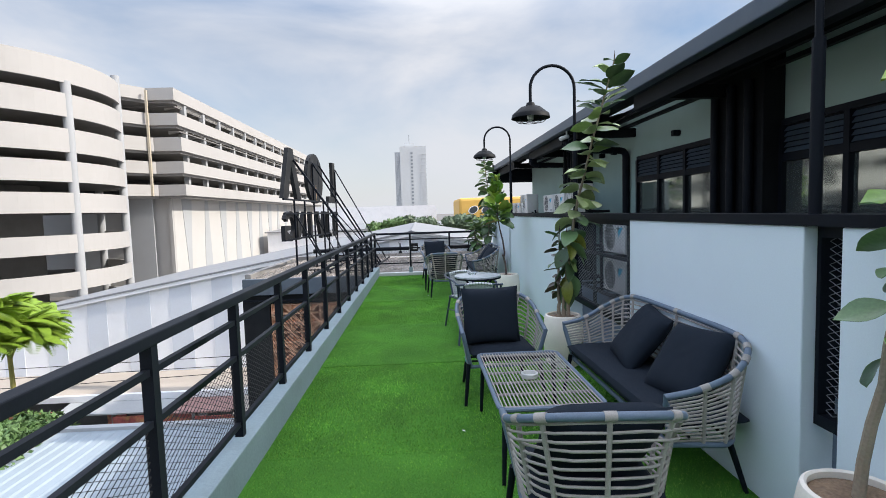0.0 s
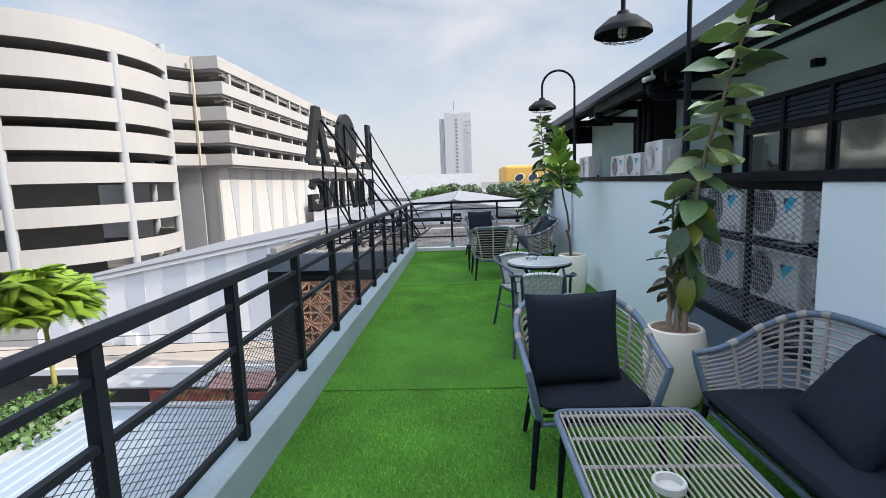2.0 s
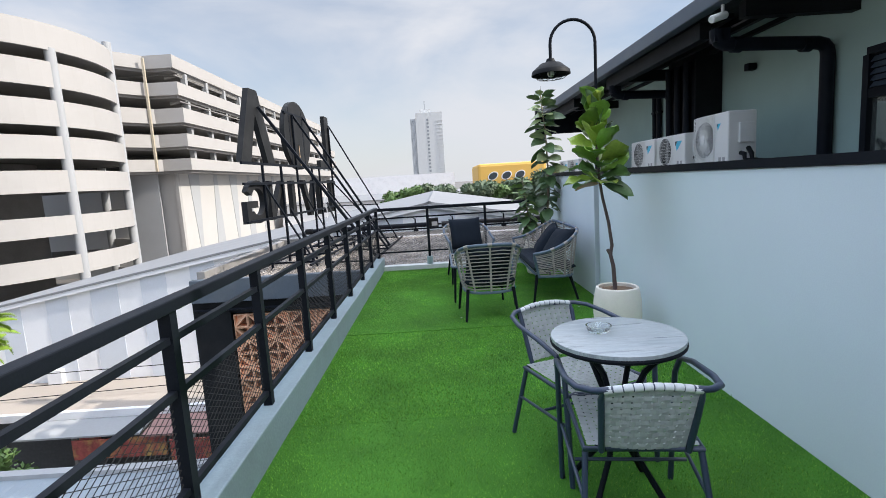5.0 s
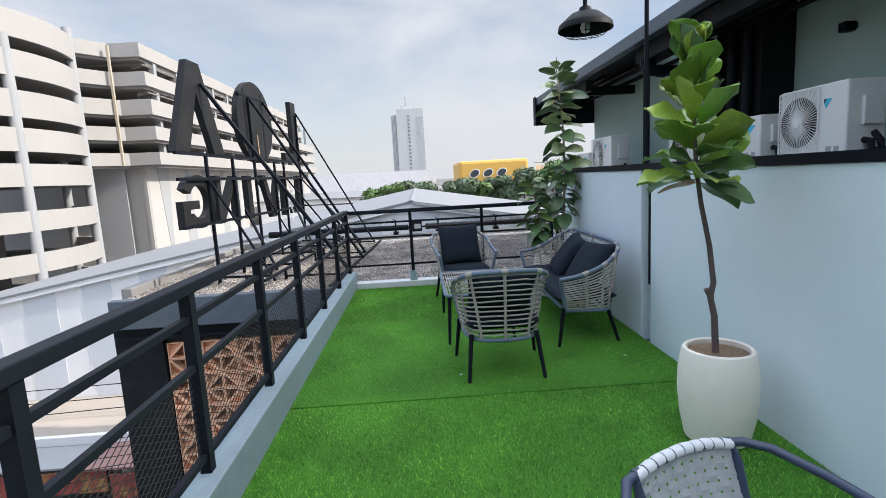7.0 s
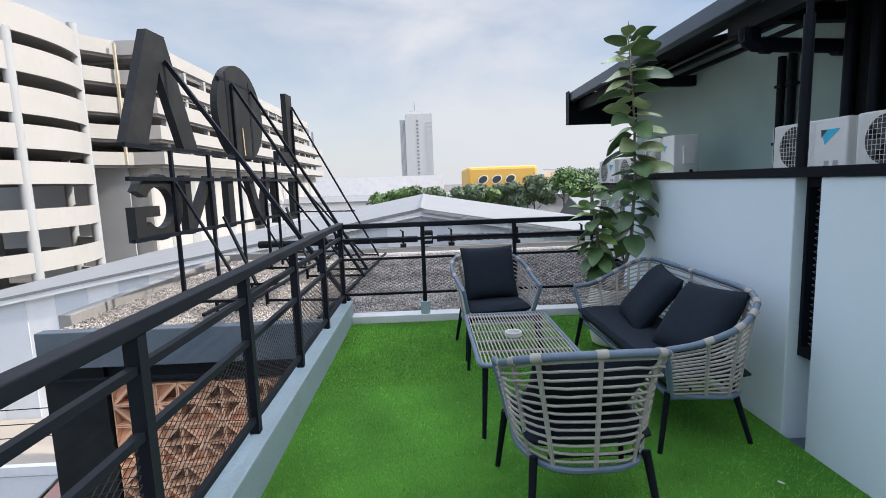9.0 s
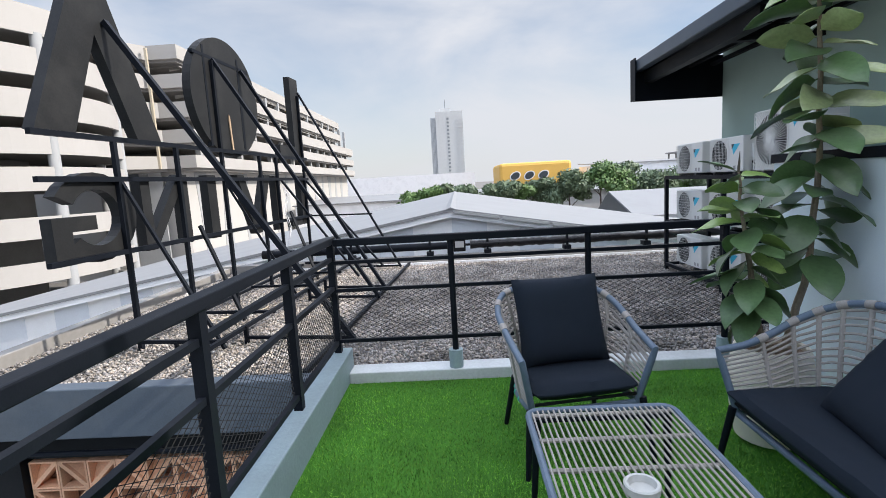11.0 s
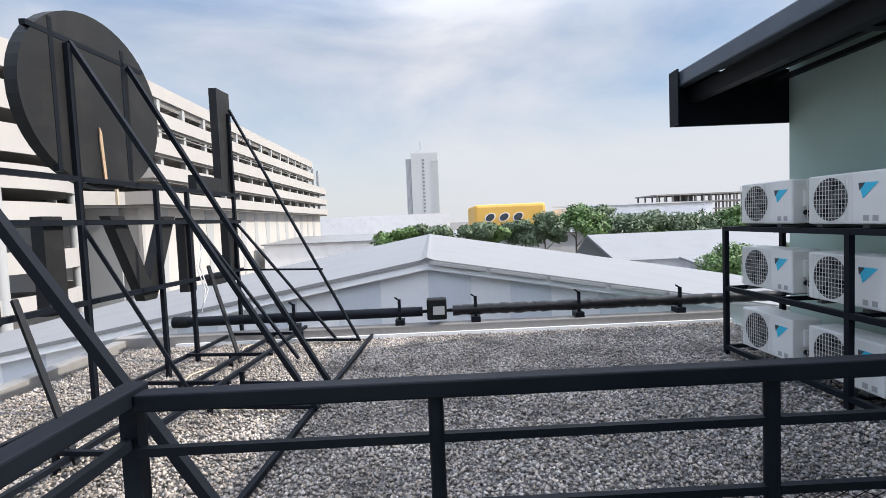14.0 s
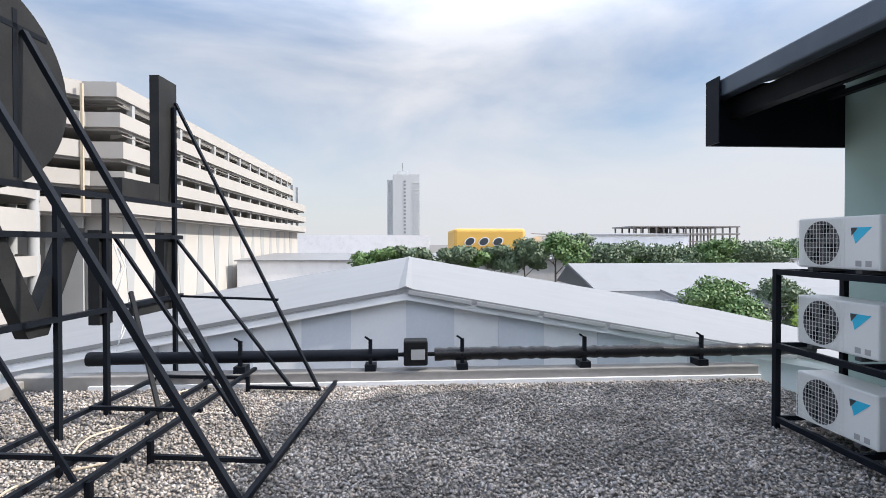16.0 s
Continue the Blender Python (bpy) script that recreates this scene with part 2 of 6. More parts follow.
def translucent(name, col):
    m = bpy.data.materials.new(name)
    m.use_nodes = True
    nt = m.node_tree
    out = nt.nodes["Material Output"]
    nt.nodes.remove(nt.nodes["Principled BSDF"])
    a, b, mx = nt.nodes.new("ShaderNodeBsdfDiffuse"), nt.nodes.new("ShaderNodeBsdfTranslucent"), nt.nodes.new("ShaderNodeMixShader")
    a.inputs[0].default_value = b.inputs[0].default_value = (*col, 1)
    mx.inputs[0].default_value = 0.6
    nt.links.new(a.outputs[0], mx.inputs[1])
    nt.links.new(b.outputs[0], mx.inputs[2])
    nt.links.new(mx.outputs[0], out.inputs[0])
    return m


M_CLEARSHEET = translucent("milky_roof_sheet", (0.8, 0.82, 0.85))
M_MESHGREY = mat("grey_galvanised_mesh", (0.15, 0.16, 0.17), 0.5, 0.15, 6, 90, 0.05)
M_WINGLASS = mat("reflective_tinted_glass", (0.40, 0.44, 0.41), 0.04, 0.05, 3, 40, 0.0)
M_WINGLASS.node_tree.nodes["Principled BSDF"].inputs["Metallic"].default_value = 0.85


# ---- builders ----
def box(bm, x0, x1, y0, y1, z0, z1, bevel=0.0):
    vs = [bm.verts.new((x, y, z)) for z in (z0, z1) for x, y in ((x0, y0), (x1, y0), (x1, y1), (x0, y1))]
    fs = [bm.faces.new([vs[i] for i in f]) for f in ((3, 2, 1, 0), (4, 5, 6, 7), (0, 1, 5, 4), (1, 2, 6, 5), (2, 3, 7, 6), (3, 0, 4, 7))]
    if bevel:
        es = list({e for f in fs for e in f.edges})
        bmesh.ops.bevel(bm, geom=es, offset=bevel, segments=2, affect="EDGES", profile=0.5)
    return vs


def prism(bm, outline, axis, a, b):
    """Extrude a 2D outline along an axis from a to b. Outline pairs fill the other two axes in order."""
    def put(p, d):
        q = list(p)
        q.insert("xyz".index(axis), d)
        return bm.verts.new(q)
    lo, hi = [put(p, a) for p in outline], [put(p, b) for p in outline]
    n = len(outline)
    bm.faces.new(lo[::-1])
    bm.faces.new(hi)
    for i in range(n):
        bm.faces.new((lo[i], lo[(i + 1) % n], hi[(i + 1) % n], hi[i]))


def tube(bm, pts, r, n=8, closed=False):
    """A round bar along points; r is a radius or one radius a point."""
    pts = [Vector(p) for p in pts]
    rs = r if isinstance(r, (list, tuple)) else [r] * len(pts)
    rings, up = [], None
    m = len(pts)
    for i, p in enumerate(pts):
        if closed:
            d = pts[(i + 1) % m] - pts[i - 1]
        else:
            d = pts[min(i + 1, m - 1)] - pts[max(i - 1, 0)]
        d.normalize()
        if up is None:
            up = d.orthogonal().normalized()
        up = (up - d * up.dot(d))
        up = up.normalized() if up.length > 1e-5 else d.orthogonal().normalized()
        side = d.cross(up)
        rings.append([bm.verts.new(p + (up * math.cos(2 * math.pi * k / n) + side * math.sin(2 * math.pi * k / n)) * rs[i]) for k in range(n)])
    for i in range(m if closed else m - 1):
        a, b = rings[i], rings[(i + 1) % m]
        for k in range(n):
            bm.faces.new((a[k], a[(k + 1) % n], b[(k + 1) % n], b[k]))
    if not closed:
        bm.faces.new(rings[0][::-1])
        bm.faces.new(rings[-1])


def bar(bm, a, b, w, h=None):
    """A square bar from a to b."""
    a, b, h = Vector(a), Vector(b), h or w
    d = (b - a).normalized()
    u = Vector((0, 0, 1)) if abs(d.z) < 0.95 else Vector((0, 1, 0))
    s = d.cross(u).normalized()
    u = s.cross(d)
    vs = [bm.verts.new(p + s * i * w / 2 + u * j * h / 2) for p in (a, b) for i, j in ((-1, -1), (1, -1), (1, 1), (-1, 1))]
    for f in ((3, 2, 1, 0), (4, 5, 6, 7), (0, 1, 5, 4), (1, 2, 6, 5), (2, 3, 7, 6), (3, 0, 4, 7)):
        bm.faces.new([vs[i] for i in f])


def lathe(bm, profile, n=28, closed=False):
    rings = [[bm.verts.new((r * math.cos(2 * math.pi * k / n), r * math.sin(2 * math.pi * k / n), z)) for k in range(n)] for r, z in profile]
    for a, b in zip(rings, rings[1:]):
        for k in range(n):
            bm.faces.new((a[k], a[(k + 1) % n], b[(k + 1) % n], b[k]))
    if not closed:
        bm.faces.new(rings[0][::-1])
        bm.faces.new(rings[-1])


def mesh_of(name, bm, material, smooth=False):
    bmesh.ops.recalc_face_normals(bm, faces=bm.faces)
    me = bpy.data.meshes.new(name)
    bm.to_mesh(me)
    bm.free()
    me.materials.append(material)
    if smooth:
        me.shade_smooth()
        me.set_sharp_from_angle(angle=radians(38))
    return me


def part(name, bm, material, parent=None, label="", smooth=False):
    ob = new(name, mesh_of(name, bm, material, smooth))
    ob.parent = parent
    if label:
        ob["label"] = label
    return ob


def share(name, me, parent, m=None):
    ob = new(name, me)
    ob.parent = parent
    if m is not None:
        ob.matrix_basis = m
    return ob


def thing(name, label, category, m=None, group="", kind=""):
    ob = new(name)
    ob.empty_display_size = 0.1
    if m is not None:
        ob.matrix_basis = m
    return tagged(ob, label, category, group, kind)


def bm_new():
    return bmesh.new()


def boxed(name, dims, material, parent=None, label="", bevel=0.0):
    bm = bm_new()
    box(bm, *dims, bevel=bevel)
    return part(name, bm, material, parent, label)


# ---- terrace floor, kerbs and walls ----
X_KERB, X_WALL, Y_END, Y_BACK = -1.03, 1.68, 12.08, -2.5
KERB_TOP, WALL_TOP = 0.21, 1.39

bm = bm_new()
box(bm, -1.3, 3.8, Y_BACK, 12.3, -0.6, -0.03)
tagged(part("floor_slab", bm, M_BLUEFLOOR), "dark blue painted concrete slab under the turf", "floor", kind="structure")

TURF = tagged(new("turf_floor"), "bright green artificial turf laid in mats with seams", "artificial turf", kind="structure")
SEAMS = (1.22, 3.05, 4.93, 6.75, 8.57, 10.42)
for i, (ya, yb) in enumerate(zip((Y_BACK,) + SEAMS, SEAMS + (Y_END,))):
    bm = bm_new()
    box(bm, X_KERB, X_WALL - 0.004, ya + 0.006, yb - 0.006, -0.03, 0.0 + 0.004 * (i % 2))
    part("turf_mat", bm, M_TURF, TURF)

bm = bm_new()
box(bm, -1.19, X_KERB, Y_BACK, 12.26, -0.6, KERB_TOP, bevel=0.008)
tagged(part("kerb_side", bm, M_KERB), "blue-grey painted concrete kerb along the terrace edge", "kerb", kind="structure")
bm = bm_new()
box(bm, X_KERB, 1.75, Y_END, 12.26, -0.6, 0.075, bevel=0.008)
tagged(part("kerb_end", bm, M_KERBW), "low pale concrete kerb at the terrace end", "kerb", kind="structure")


def wall_piece(name, y0, y1, z0=-0.03, z1=WALL_TOP):
    bm = bm_new()
    box(bm, X_WALL, X_WALL + 0.16, y0, y1, z0, z1, bevel=0.006)
    tagged(part(name, bm, M_WALL), "smooth pale blue painted parapet wall", "wall", kind="structure")


wall_piece("wall_east_1", Y_BACK, 1.93)
wall_piece("wall_east_2", 2.13, 3.97)
wall_piece("wall_east_3", 5.66, 9.33)
wall_piece("wall_east_4", 9.50, 11.72)
bm = bm_new()
box(bm, X_WALL - 0.012, X_WALL + 0.175, Y_BACK, 11.73, WALL_TOP + 0.002, WALL_TOP + 0.052)
tagged(part("wall_cap", bm, M_BLACK), "dark steel channel capping the parapet wall", "trim", kind="structure")
bm = bm_new()
box(bm, -1.19, 1.84, Y_BACK - 0.2, Y_BACK, -0.6, 3.2)
tagged(part("wall_south", bm, M_GREENWALL), "plain grey-green rendered wall behind the terrace", "wall", kind="structure")


def diamond_mesh(w, h, pw=0.062, ph=0.030, r=0.0016, material=None):
    """Expanded metal in the plane y=0, w wide along x, h high along z."""
    vs, fs = [], []
    rows, cols = int(h / ph), int(w / pw)
    pw, ph = w / cols, h / rows

    def strand(a, b):
        a, b = Vector(a), Vector(b)
        d = (b - a).normalized()
        s = d.cross(Vector((0, 1, 0))).normalized() * r
        t = Vector((0, 1, 0)) * r * 1.1
        k = len(vs)
        for p in (a, b):
            vs.extend([p + s, p - s * 0.5 + t, p - s * 0.5 - t])
        fs.extend([(k, k + 1, k + 4, k + 3), (k + 1, k + 2, k + 5, k + 4), (k + 2, k, k + 3, k + 5)])
    for j in range(rows):
        for i in range(cols):
            x, z = i * pw, j * ph
            xm, zm = x + pw / 2, z + ph / 2
            strand((x, 0, zm), (xm, 0, z))
            strand((xm, 0, z), (x + pw, 0, zm))
            strand((x, 0, zm), (xm, 0, z + ph))
            strand((xm, 0, z + ph), (x + pw, 0, zm))
    me = bpy.data.meshes.new("mesh_panel")
    me.from_pydata(vs, [], fs)
    me.materials.append(material or M_BLACKMATT)
    return me


# mesh-filled openings in the wall
def wall_opening(y0, y1, z0):
    t = thing("window_1", "dark steel framed opening filled with expanded metal mesh", "mesh window", kind="structure")
    xf = X_WALL + 0.09
    f = 0.05 if y1 - y0 > 0.5 else 0.022
    for a, b, c, d, nm in ((y0, y0 + f, z0, WALL_TOP, "frame_side"), (y1 - f, y1, z0, WALL_TOP, "frame_side"), (y0 + f, y1 - f, z0, z0 + 0.05, "frame_bottom"), (y0 + f, y1 - f, WALL_TOP - 0.05, WALL_TOP, "frame_top")):
        boxed(nm, (xf - 0.03, xf + 0.05, a, b, c, d), M_BLACK, t)
    w, h = y1 - y0 - 2 * f, WALL_TOP - z0 - 0.1
    if w > 0.08:
        share("mesh_panel", diamond_mesh(w, h, 0.07, 0.034, 0.002, M_MESHGREY), t, Matrix.Translation((xf + 0.01, y0 + f, z0 + 0.05)) @ Matrix.Rotation(radians(90), 4, "Z"))
    return t


wall_opening(1.934, 2.126, 0.50)
wall_opening(3.974, 5.656, 0.45)
wall_opening(9.334, 9.496, 0.45)


# ---- railings ----
POST_Y = [12.16 - 0.92 * k for k in range(1, 16)]
X_RAIL = -1.11
RAIL_TOP, END_TOP = 1.052, 1.038
railing = thing("railing", "black painted steel railing with expanded mesh infill", "railing", Matrix.Identity(4), kind="structure")
bm = bm_new()
box(bm, X_RAIL - 0.033, X_RAIL + 0.033, Y_BACK, 12.193, RAIL_TOP - 0.05, RAIL_TOP, bevel=0.006)
part("handrail", bm, M_BLACK, railing)
for z in (0.895, 0.685, 0.285):
    bm = bm_new()
    box(bm, X_RAIL - 0.014, X_RAIL + 0.014, Y_BACK, 12.14, z - 0.014, z + 0.014)
    part("rail_bar", bm, M_BLACK, railing)
bm = bm_new()
box(bm, -0.024, 0.024, -0.024, 0.024, KERB_TOP - 0.01, RAIL_TOP - 0.05)
post_me = mesh_of("post", bm, M_BLACK)
for y in POST_Y + [12.16]:
    share("post", post_me, railing, Matrix.Translation((X_RAIL, y, 0)))
panel_me = diamond_mesh(0.87, 0.365)
for y in POST_Y:
    share("mesh_panel", panel_me, railing, Matrix.Translation((X_RAIL - 0.012, y + 0.025, 0.30)) @ Matrix.Rotation(radians(90), 4, "Z"))

end_rail = thing("railing_end", "black steel railing closing the terrace end on concrete stubs", "railing", Matrix.Identity(4), kind="structure")
Y_RAIL = 12.135
bm = bm_new()
box(bm, X_RAIL + 0.035, 2.45, Y_RAIL - 0.03, Y_RAIL + 0.03, END_TOP - 0.05, END_TOP, bevel=0.006)
part("handrail", bm, M_BLACK, end_rail)
for z in (0.87, 0.67, 0.30):
    bm = bm_new()
    box(bm, X_RAIL + 0.026, 2.45, Y_RAIL - 0.012, Y_RAIL + 0.012, z - 0.012, z + 0.012)
    part("rail_bar", bm, M_BLACK, end_rail)
for x in (-0.26, 0.69, 1.63, 2.42):
    bm = bm_new()
    tube(bm, [(x, Y_RAIL, 0.2), (x, Y_RAIL, END_TOP - 0.05)], 0.022, 10)
    part("post", bm, M_BLACK, end_rail, smooth=True)
    bm = bm_new()
    tube(bm, [(x, Y_RAIL, -0.03), (x, Y_RAIL, 0.205)], 0.05, 14)
    part("concrete_stub", bm, M_KERB, end_rail, "round blue-grey concrete post stub", smooth=True)
for x0, x1 in ((-1.08, -0.285), (-0.235, 0.665), (0.715, 1.605), (1.655, 2.40)):
    share("mesh_panel", diamond_mesh(x1 - x0, 0.345), end_rail, Matrix.Translation((x0, Y_RAIL + 0.008, 0.312)))

# ---- building beside the terrace ----
X_BLD = 3.65
bm = bm_new()
box(bm, X_BLD, 12.0, -4.0, 16.16, -5.4, 3.05)
tagged(part("wall_building", bm, M_GREENWALL), "grey-green rendered wall of the adjoining building", "wall", kind="structure")
bm = bm_new()
prism(bm, [(X_BLD - 0.05, 3.06), (8.0, 4.5), (12.3, 3.06), (12.3, 3.2), (8.0, 4.66), (X_BLD - 0.05, 3.22)], "y", -4.3, 16.3)
tagged(part("roof_building", bm, M_BLACKMATT), "dark pitched metal roof", "roof", kind="structure")

eave = thing("eave_canopy", "dark steel eave canopy with gutter fascia and cross beams", "eave", Matrix.Identity(4), kind="structure")
bm = bm_new()
box(bm, 2.40, 2.52, -4.0, 16.17, 2.78, 2.93, bevel=0.012)
part("gutter_fascia", bm, M_FASCIA, eave, "blue-grey folded metal gutter fascia")
bm = bm_new()
box(bm, 2.385, 3.70, 16.171, 16.21, 2.38, 2.95)
part("end_plate", bm, M_BLACK, eave)
bm = bm_new()
box(bm, 2.37, 2.384, 16.02, 16.21, 2.38, 2.95)
part("end_plate", bm, M_BLACK, eave)


def canopy_sheet(y0, y1, x0=2.5, x1=3.62, material=M_BLACKMATT):
    def zz(x):
        return 2.86 + (x - 2.5) * 0.24
    bm = bm_new()
    prism(bm, [(x0, zz(x0)), (x1, zz(x1)), (x1, zz(x1) + 0.03), (x0, zz(x0) + 0.03)], "y", y0, y1)
    part("roof_sheet", bm, material, eave)


canopy_sheet(-4.0, 6.4)
canopy_sheet(6.402, 8.7, 2.5, 3.32)
canopy_sheet(8.702, 12.0)
canopy_sheet(12.002, 13.2, 2.5, 3.32)
canopy_sheet(13.202, 16.17)
canopy_sheet(6.402, 8.7, 3.322, 3.62, M_CLEARSHEET)
canopy_sheet(12.002, 13.2, 3.322, 3.62, M_CLEARSHEET)
for y in np.arange(-3.2, 16.2, 2.9):
    bm = bm_new()
    box(bm, 2.661, 3.649, y - 0.05, y + 0.05, 2.66, 2.80)
    part("cross_beam", bm, M_BLACKMATT, eave)
for x in (3.2, 3.5):
    bm = bm_new()
    box(bm, x - 0.03, x + 0.03, -4.0, 16.16, 2.801, 2.845)
    part("purlin", bm, M_BLACKMATT, eave)
for ya, yb in ((-4.0, 5.9), (8.9, 11.6), (13.4, 16.16)):
    boxed("purlin", (2.82, 2.88, ya, yb, 2.801, 2.845), M_BLACKMATT, eave)
    boxed("eave_beam", (2.55, 2.66, ya, yb, 2.62, 2.778), M_BLACKMATT, eave)


def building_window(y0, y1):
    t = thing("window_2", "dark framed window with louvred vent above clear panes", "window", kind="structure")
    z0, zl, z1 = 0.95, 1.94, 2.25
    n = max(2, round((y1 - y0) / 0.74))
    x = X_BLD
    boxed("window_frame", (x - 0.06, x, y0, y1, z1, z1 + 0.06), M_BLACK, t)
    boxed("window_frame", (x - 0.06, x, y0, y1, zl - 0.045, zl + 0.03), M_BLACK, t)
    boxed("window_frame", (x - 0.06, x, y0, y1, z0 - 0.06, z0), M_BLACK, t)
    for i in range(n + 1):
        y = y0 + (y1 - y0) * i / n
        boxed("mullion", (x - 0.065, x, y - 0.03, y + 0.03, z0, z1), M_BLACK, t)
    for i in range(n):
        a, b = y0 + (y1 - y0) * i / n + 0.032, y0 + (y1 - y0) * (i + 1) / n - 0.032
        boxed("pane", (x - 0.02, x - 0.012, a, b, z0, zl - 0.047), M_WINGLASS, t)
        vent = boxed("vent_backing", (x - 0.012, x - 0.004, a, b, zl + 0.03, z1), M_BLACKMATT, t)
        for k in range(5):
            z = zl + 0.055 + k * 0.052
            bm = bm_new()
            prism(bm, [(x - 0.05, z - 0.012), (x - 0.018, z + 0.03), (x - 0.014, z + 0.026), (x - 0.046, z - 0.016)], "y", a, b)
            part("louvre_slat", bm, M_FASCIA, vent)


building_window(5.95, 8.20)
building_window(1.0, 4.88)


def duct(y0, y1, x0=3.05):
    t = thing("pipe_duct", "tall matt black boxed pipe duct on the building wall", "duct")
    boxed("casing", (x0, X_BLD - 0.002, y0, y1, -0.03, 2.98), M_BLACKMATT, t, bevel=0.01)
    for k in range(3):
        bm = bm_new()
        y = y0 + (k + 0.5) * (y1 - y0) / 3
        tube(bm, [(x0 - 0.05, y, -0.03), (x0 - 0.05, y, 2.74)], 0.045, 12)
        part("pipe", bm, M_BLACK, t, smooth=True)


duct(4.9, 5.78, 3.42)
duct(10.45, 11.2, 3.3)


def drain(y, down=False):
    t = thing("drain_pipe", "black gutter drain pipe bending from fascia to wall", "drain pipe")
    bm = bm_new()
    end = [(3.48, y, 2.466), (3.54, y, 2.45), (3.575, y, 2.41), (3.585, y, 2.35), (3.585, y, -0.03)] if down else [(X_BLD - 0.001, y, 2.46)]
    tube(bm, [(2.56, y, 2.63), (2.56, y, 2.58), (2.58, y, 2.53), (2.63, y, 2.50), (3.4, y, 2.47)] + end, 0.06, 14)
    part("pipe", bm, M_BLACK, t, smooth=True)
    for x in (2.7, 3.34):
        bm = bm_new()
        tube(bm, [(x, y, 2.497 - (x - 2.63) * 0.05), (x + 0.08, y, 2.493 - (x - 2.63) * 0.05)], 0.07, 14)
        part("collar", bm, M_BLACK, t, smooth=True)
    bm = bm_new()
    box(bm, 2.52, 2.66, y - 0.05, y + 0.05, 2.52, 2.635)
    part("outlet", bm, M_BLACK, t)


drain(8.62, True)
drain(11.35)


for y in (12.2, 12.36):
    t = thing("downpipe", "slim black downpipe clipped to the building wall", "pipe", group="downpipes on the building wall")
    bm = bm_new()
    tube(bm, [(3.60, y, -0.03), (3.60, y, 2.62)], 0.04, 12)
    part("pipe", bm, M_BLACK, t, smooth=True)
    for z in (1.7, 2.3):
        boxed("clip", (3.56, 3.649, y - 0.05, y + 0.05, z, z + 0.03), M_BLACK, t)
t = thing("security_camera", "small white bullet camera under the eave gutter", "camera", Matrix.Translation((2.46, 8.39, 2.70)))
bm = bm_new()
tube(bm, [(-0.10, -0.05, -0.055), (-0.09, -0.045, -0.05), (0.06, 0.03, 0.0), (0.065, 0.033, 0.002)], [0.028, 0.034, 0.034, 0.026], 16)
part("housing", bm, M_ACWHITE, t, "white bullet-shaped housing", smooth=True)
bm = bm_new()
tube(bm, [(0.03, 0.01, 0.02), (0.03, 0.01, 0.085)], 0.014, 10)
part("bracket", bm, M_ACWHITE, t, smooth=True)


def wall_light(y, z=2.5):
    t = thing("wall_light", "small black up-down wall light", "wall light", group="lights on the building wall")
    boxed("body", (X_BLD - 0.10, X_BLD, y - 0.04, y + 0.04, z - 0.04, z + 0.04), M_BLACK, t, bevel=0.006)
    boxed("back_plate", (X_BLD - 0.012, X_BLD - 0.001, y - 0.05, y + 0.05, z - 0.025, z + 0.025), M_BLACKMATT, t)


for y in (2.9, 6.95, 9.8):
    wall_light(y)


# ---- gooseneck lamps on the wall ----
def gooseneck_lamp(y):
    t = thing("gooseneck_lamp", "black gooseneck lamp with a wide caged shade on the wall", "outdoor lamp", Matrix.Translation((1.745, y, 0)), group="gooseneck lamps on the wall")
    bm = bm_new()
    tube(bm, [(0, 0, WALL_TOP + 0.05), (0, 0, 2.2)], 0.026, 12)
    part("post", bm, M_BLACK, t, smooth=True)
    pts = [(0, 0, 2.19), (0, 0, 2.78)] + [(-0.245 + 0.245 * math.cos(a), 0, 2.82 + 0.245 * math.sin(a)) for a in np.linspace(0, math.pi, 17)] + [(-0.49, 0, 2.66)]
    bm = bm_new()
    tube(bm, pts, 0.017, 10)
    part("neck", bm, M_BLACK, t, smooth=True)
    bm = bm_new()
    lathe(bm, [(0.02, 2.63), (0.04, 2.625), (0.055, 2.59), (0.11, 2.575), (0.19, 2.508), (0.204, 2.495), (0.212, 2.455), (0.203, 2.457), (0.185, 2.50), (0.105, 2.562), (0.02, 2.57)])
    sh = part("shade", bm, M_BLACKMATT, t, smooth=True)
    sh.location = (-0.49, 0, 0.045)
    bm = bm_new()
    for k in range(10):
        a = k * math.pi / 5
        tube(bm, [(0.19 * math.cos(a), 0.19 * math.sin(a), 2.458), (0.15 * math.cos(a), 0.15 * math.sin(a), 2.42), (0.05 * math.cos(a), 0.05 * math.sin(a), 2.405)], 0.0025, 5)
    for r, z in ((0.15, 2.42), (0.05, 2.405)):
        tube(bm, [(r * math.cos(a), r * math.sin(a), z) for a in np.linspace(0, 2 * math.pi, 20, endpoint=False)], 0.0025, 5, True)
    part("cage", bm, M_BLACK, sh, "thin black wire cage")
    bm = bm_new()
    lathe(bm, [(0.006, 2.43), (0.03, 2.44), (0.04, 2.47), (0.03, 2.51), (0.015, 2.545)], 14)
    part("bulb", bm, M_ACWHITE, sh, "white unlit bulb", smooth=True)


for y in (2.15, 5.58, 9.55):
    gooseneck_lamp(y)


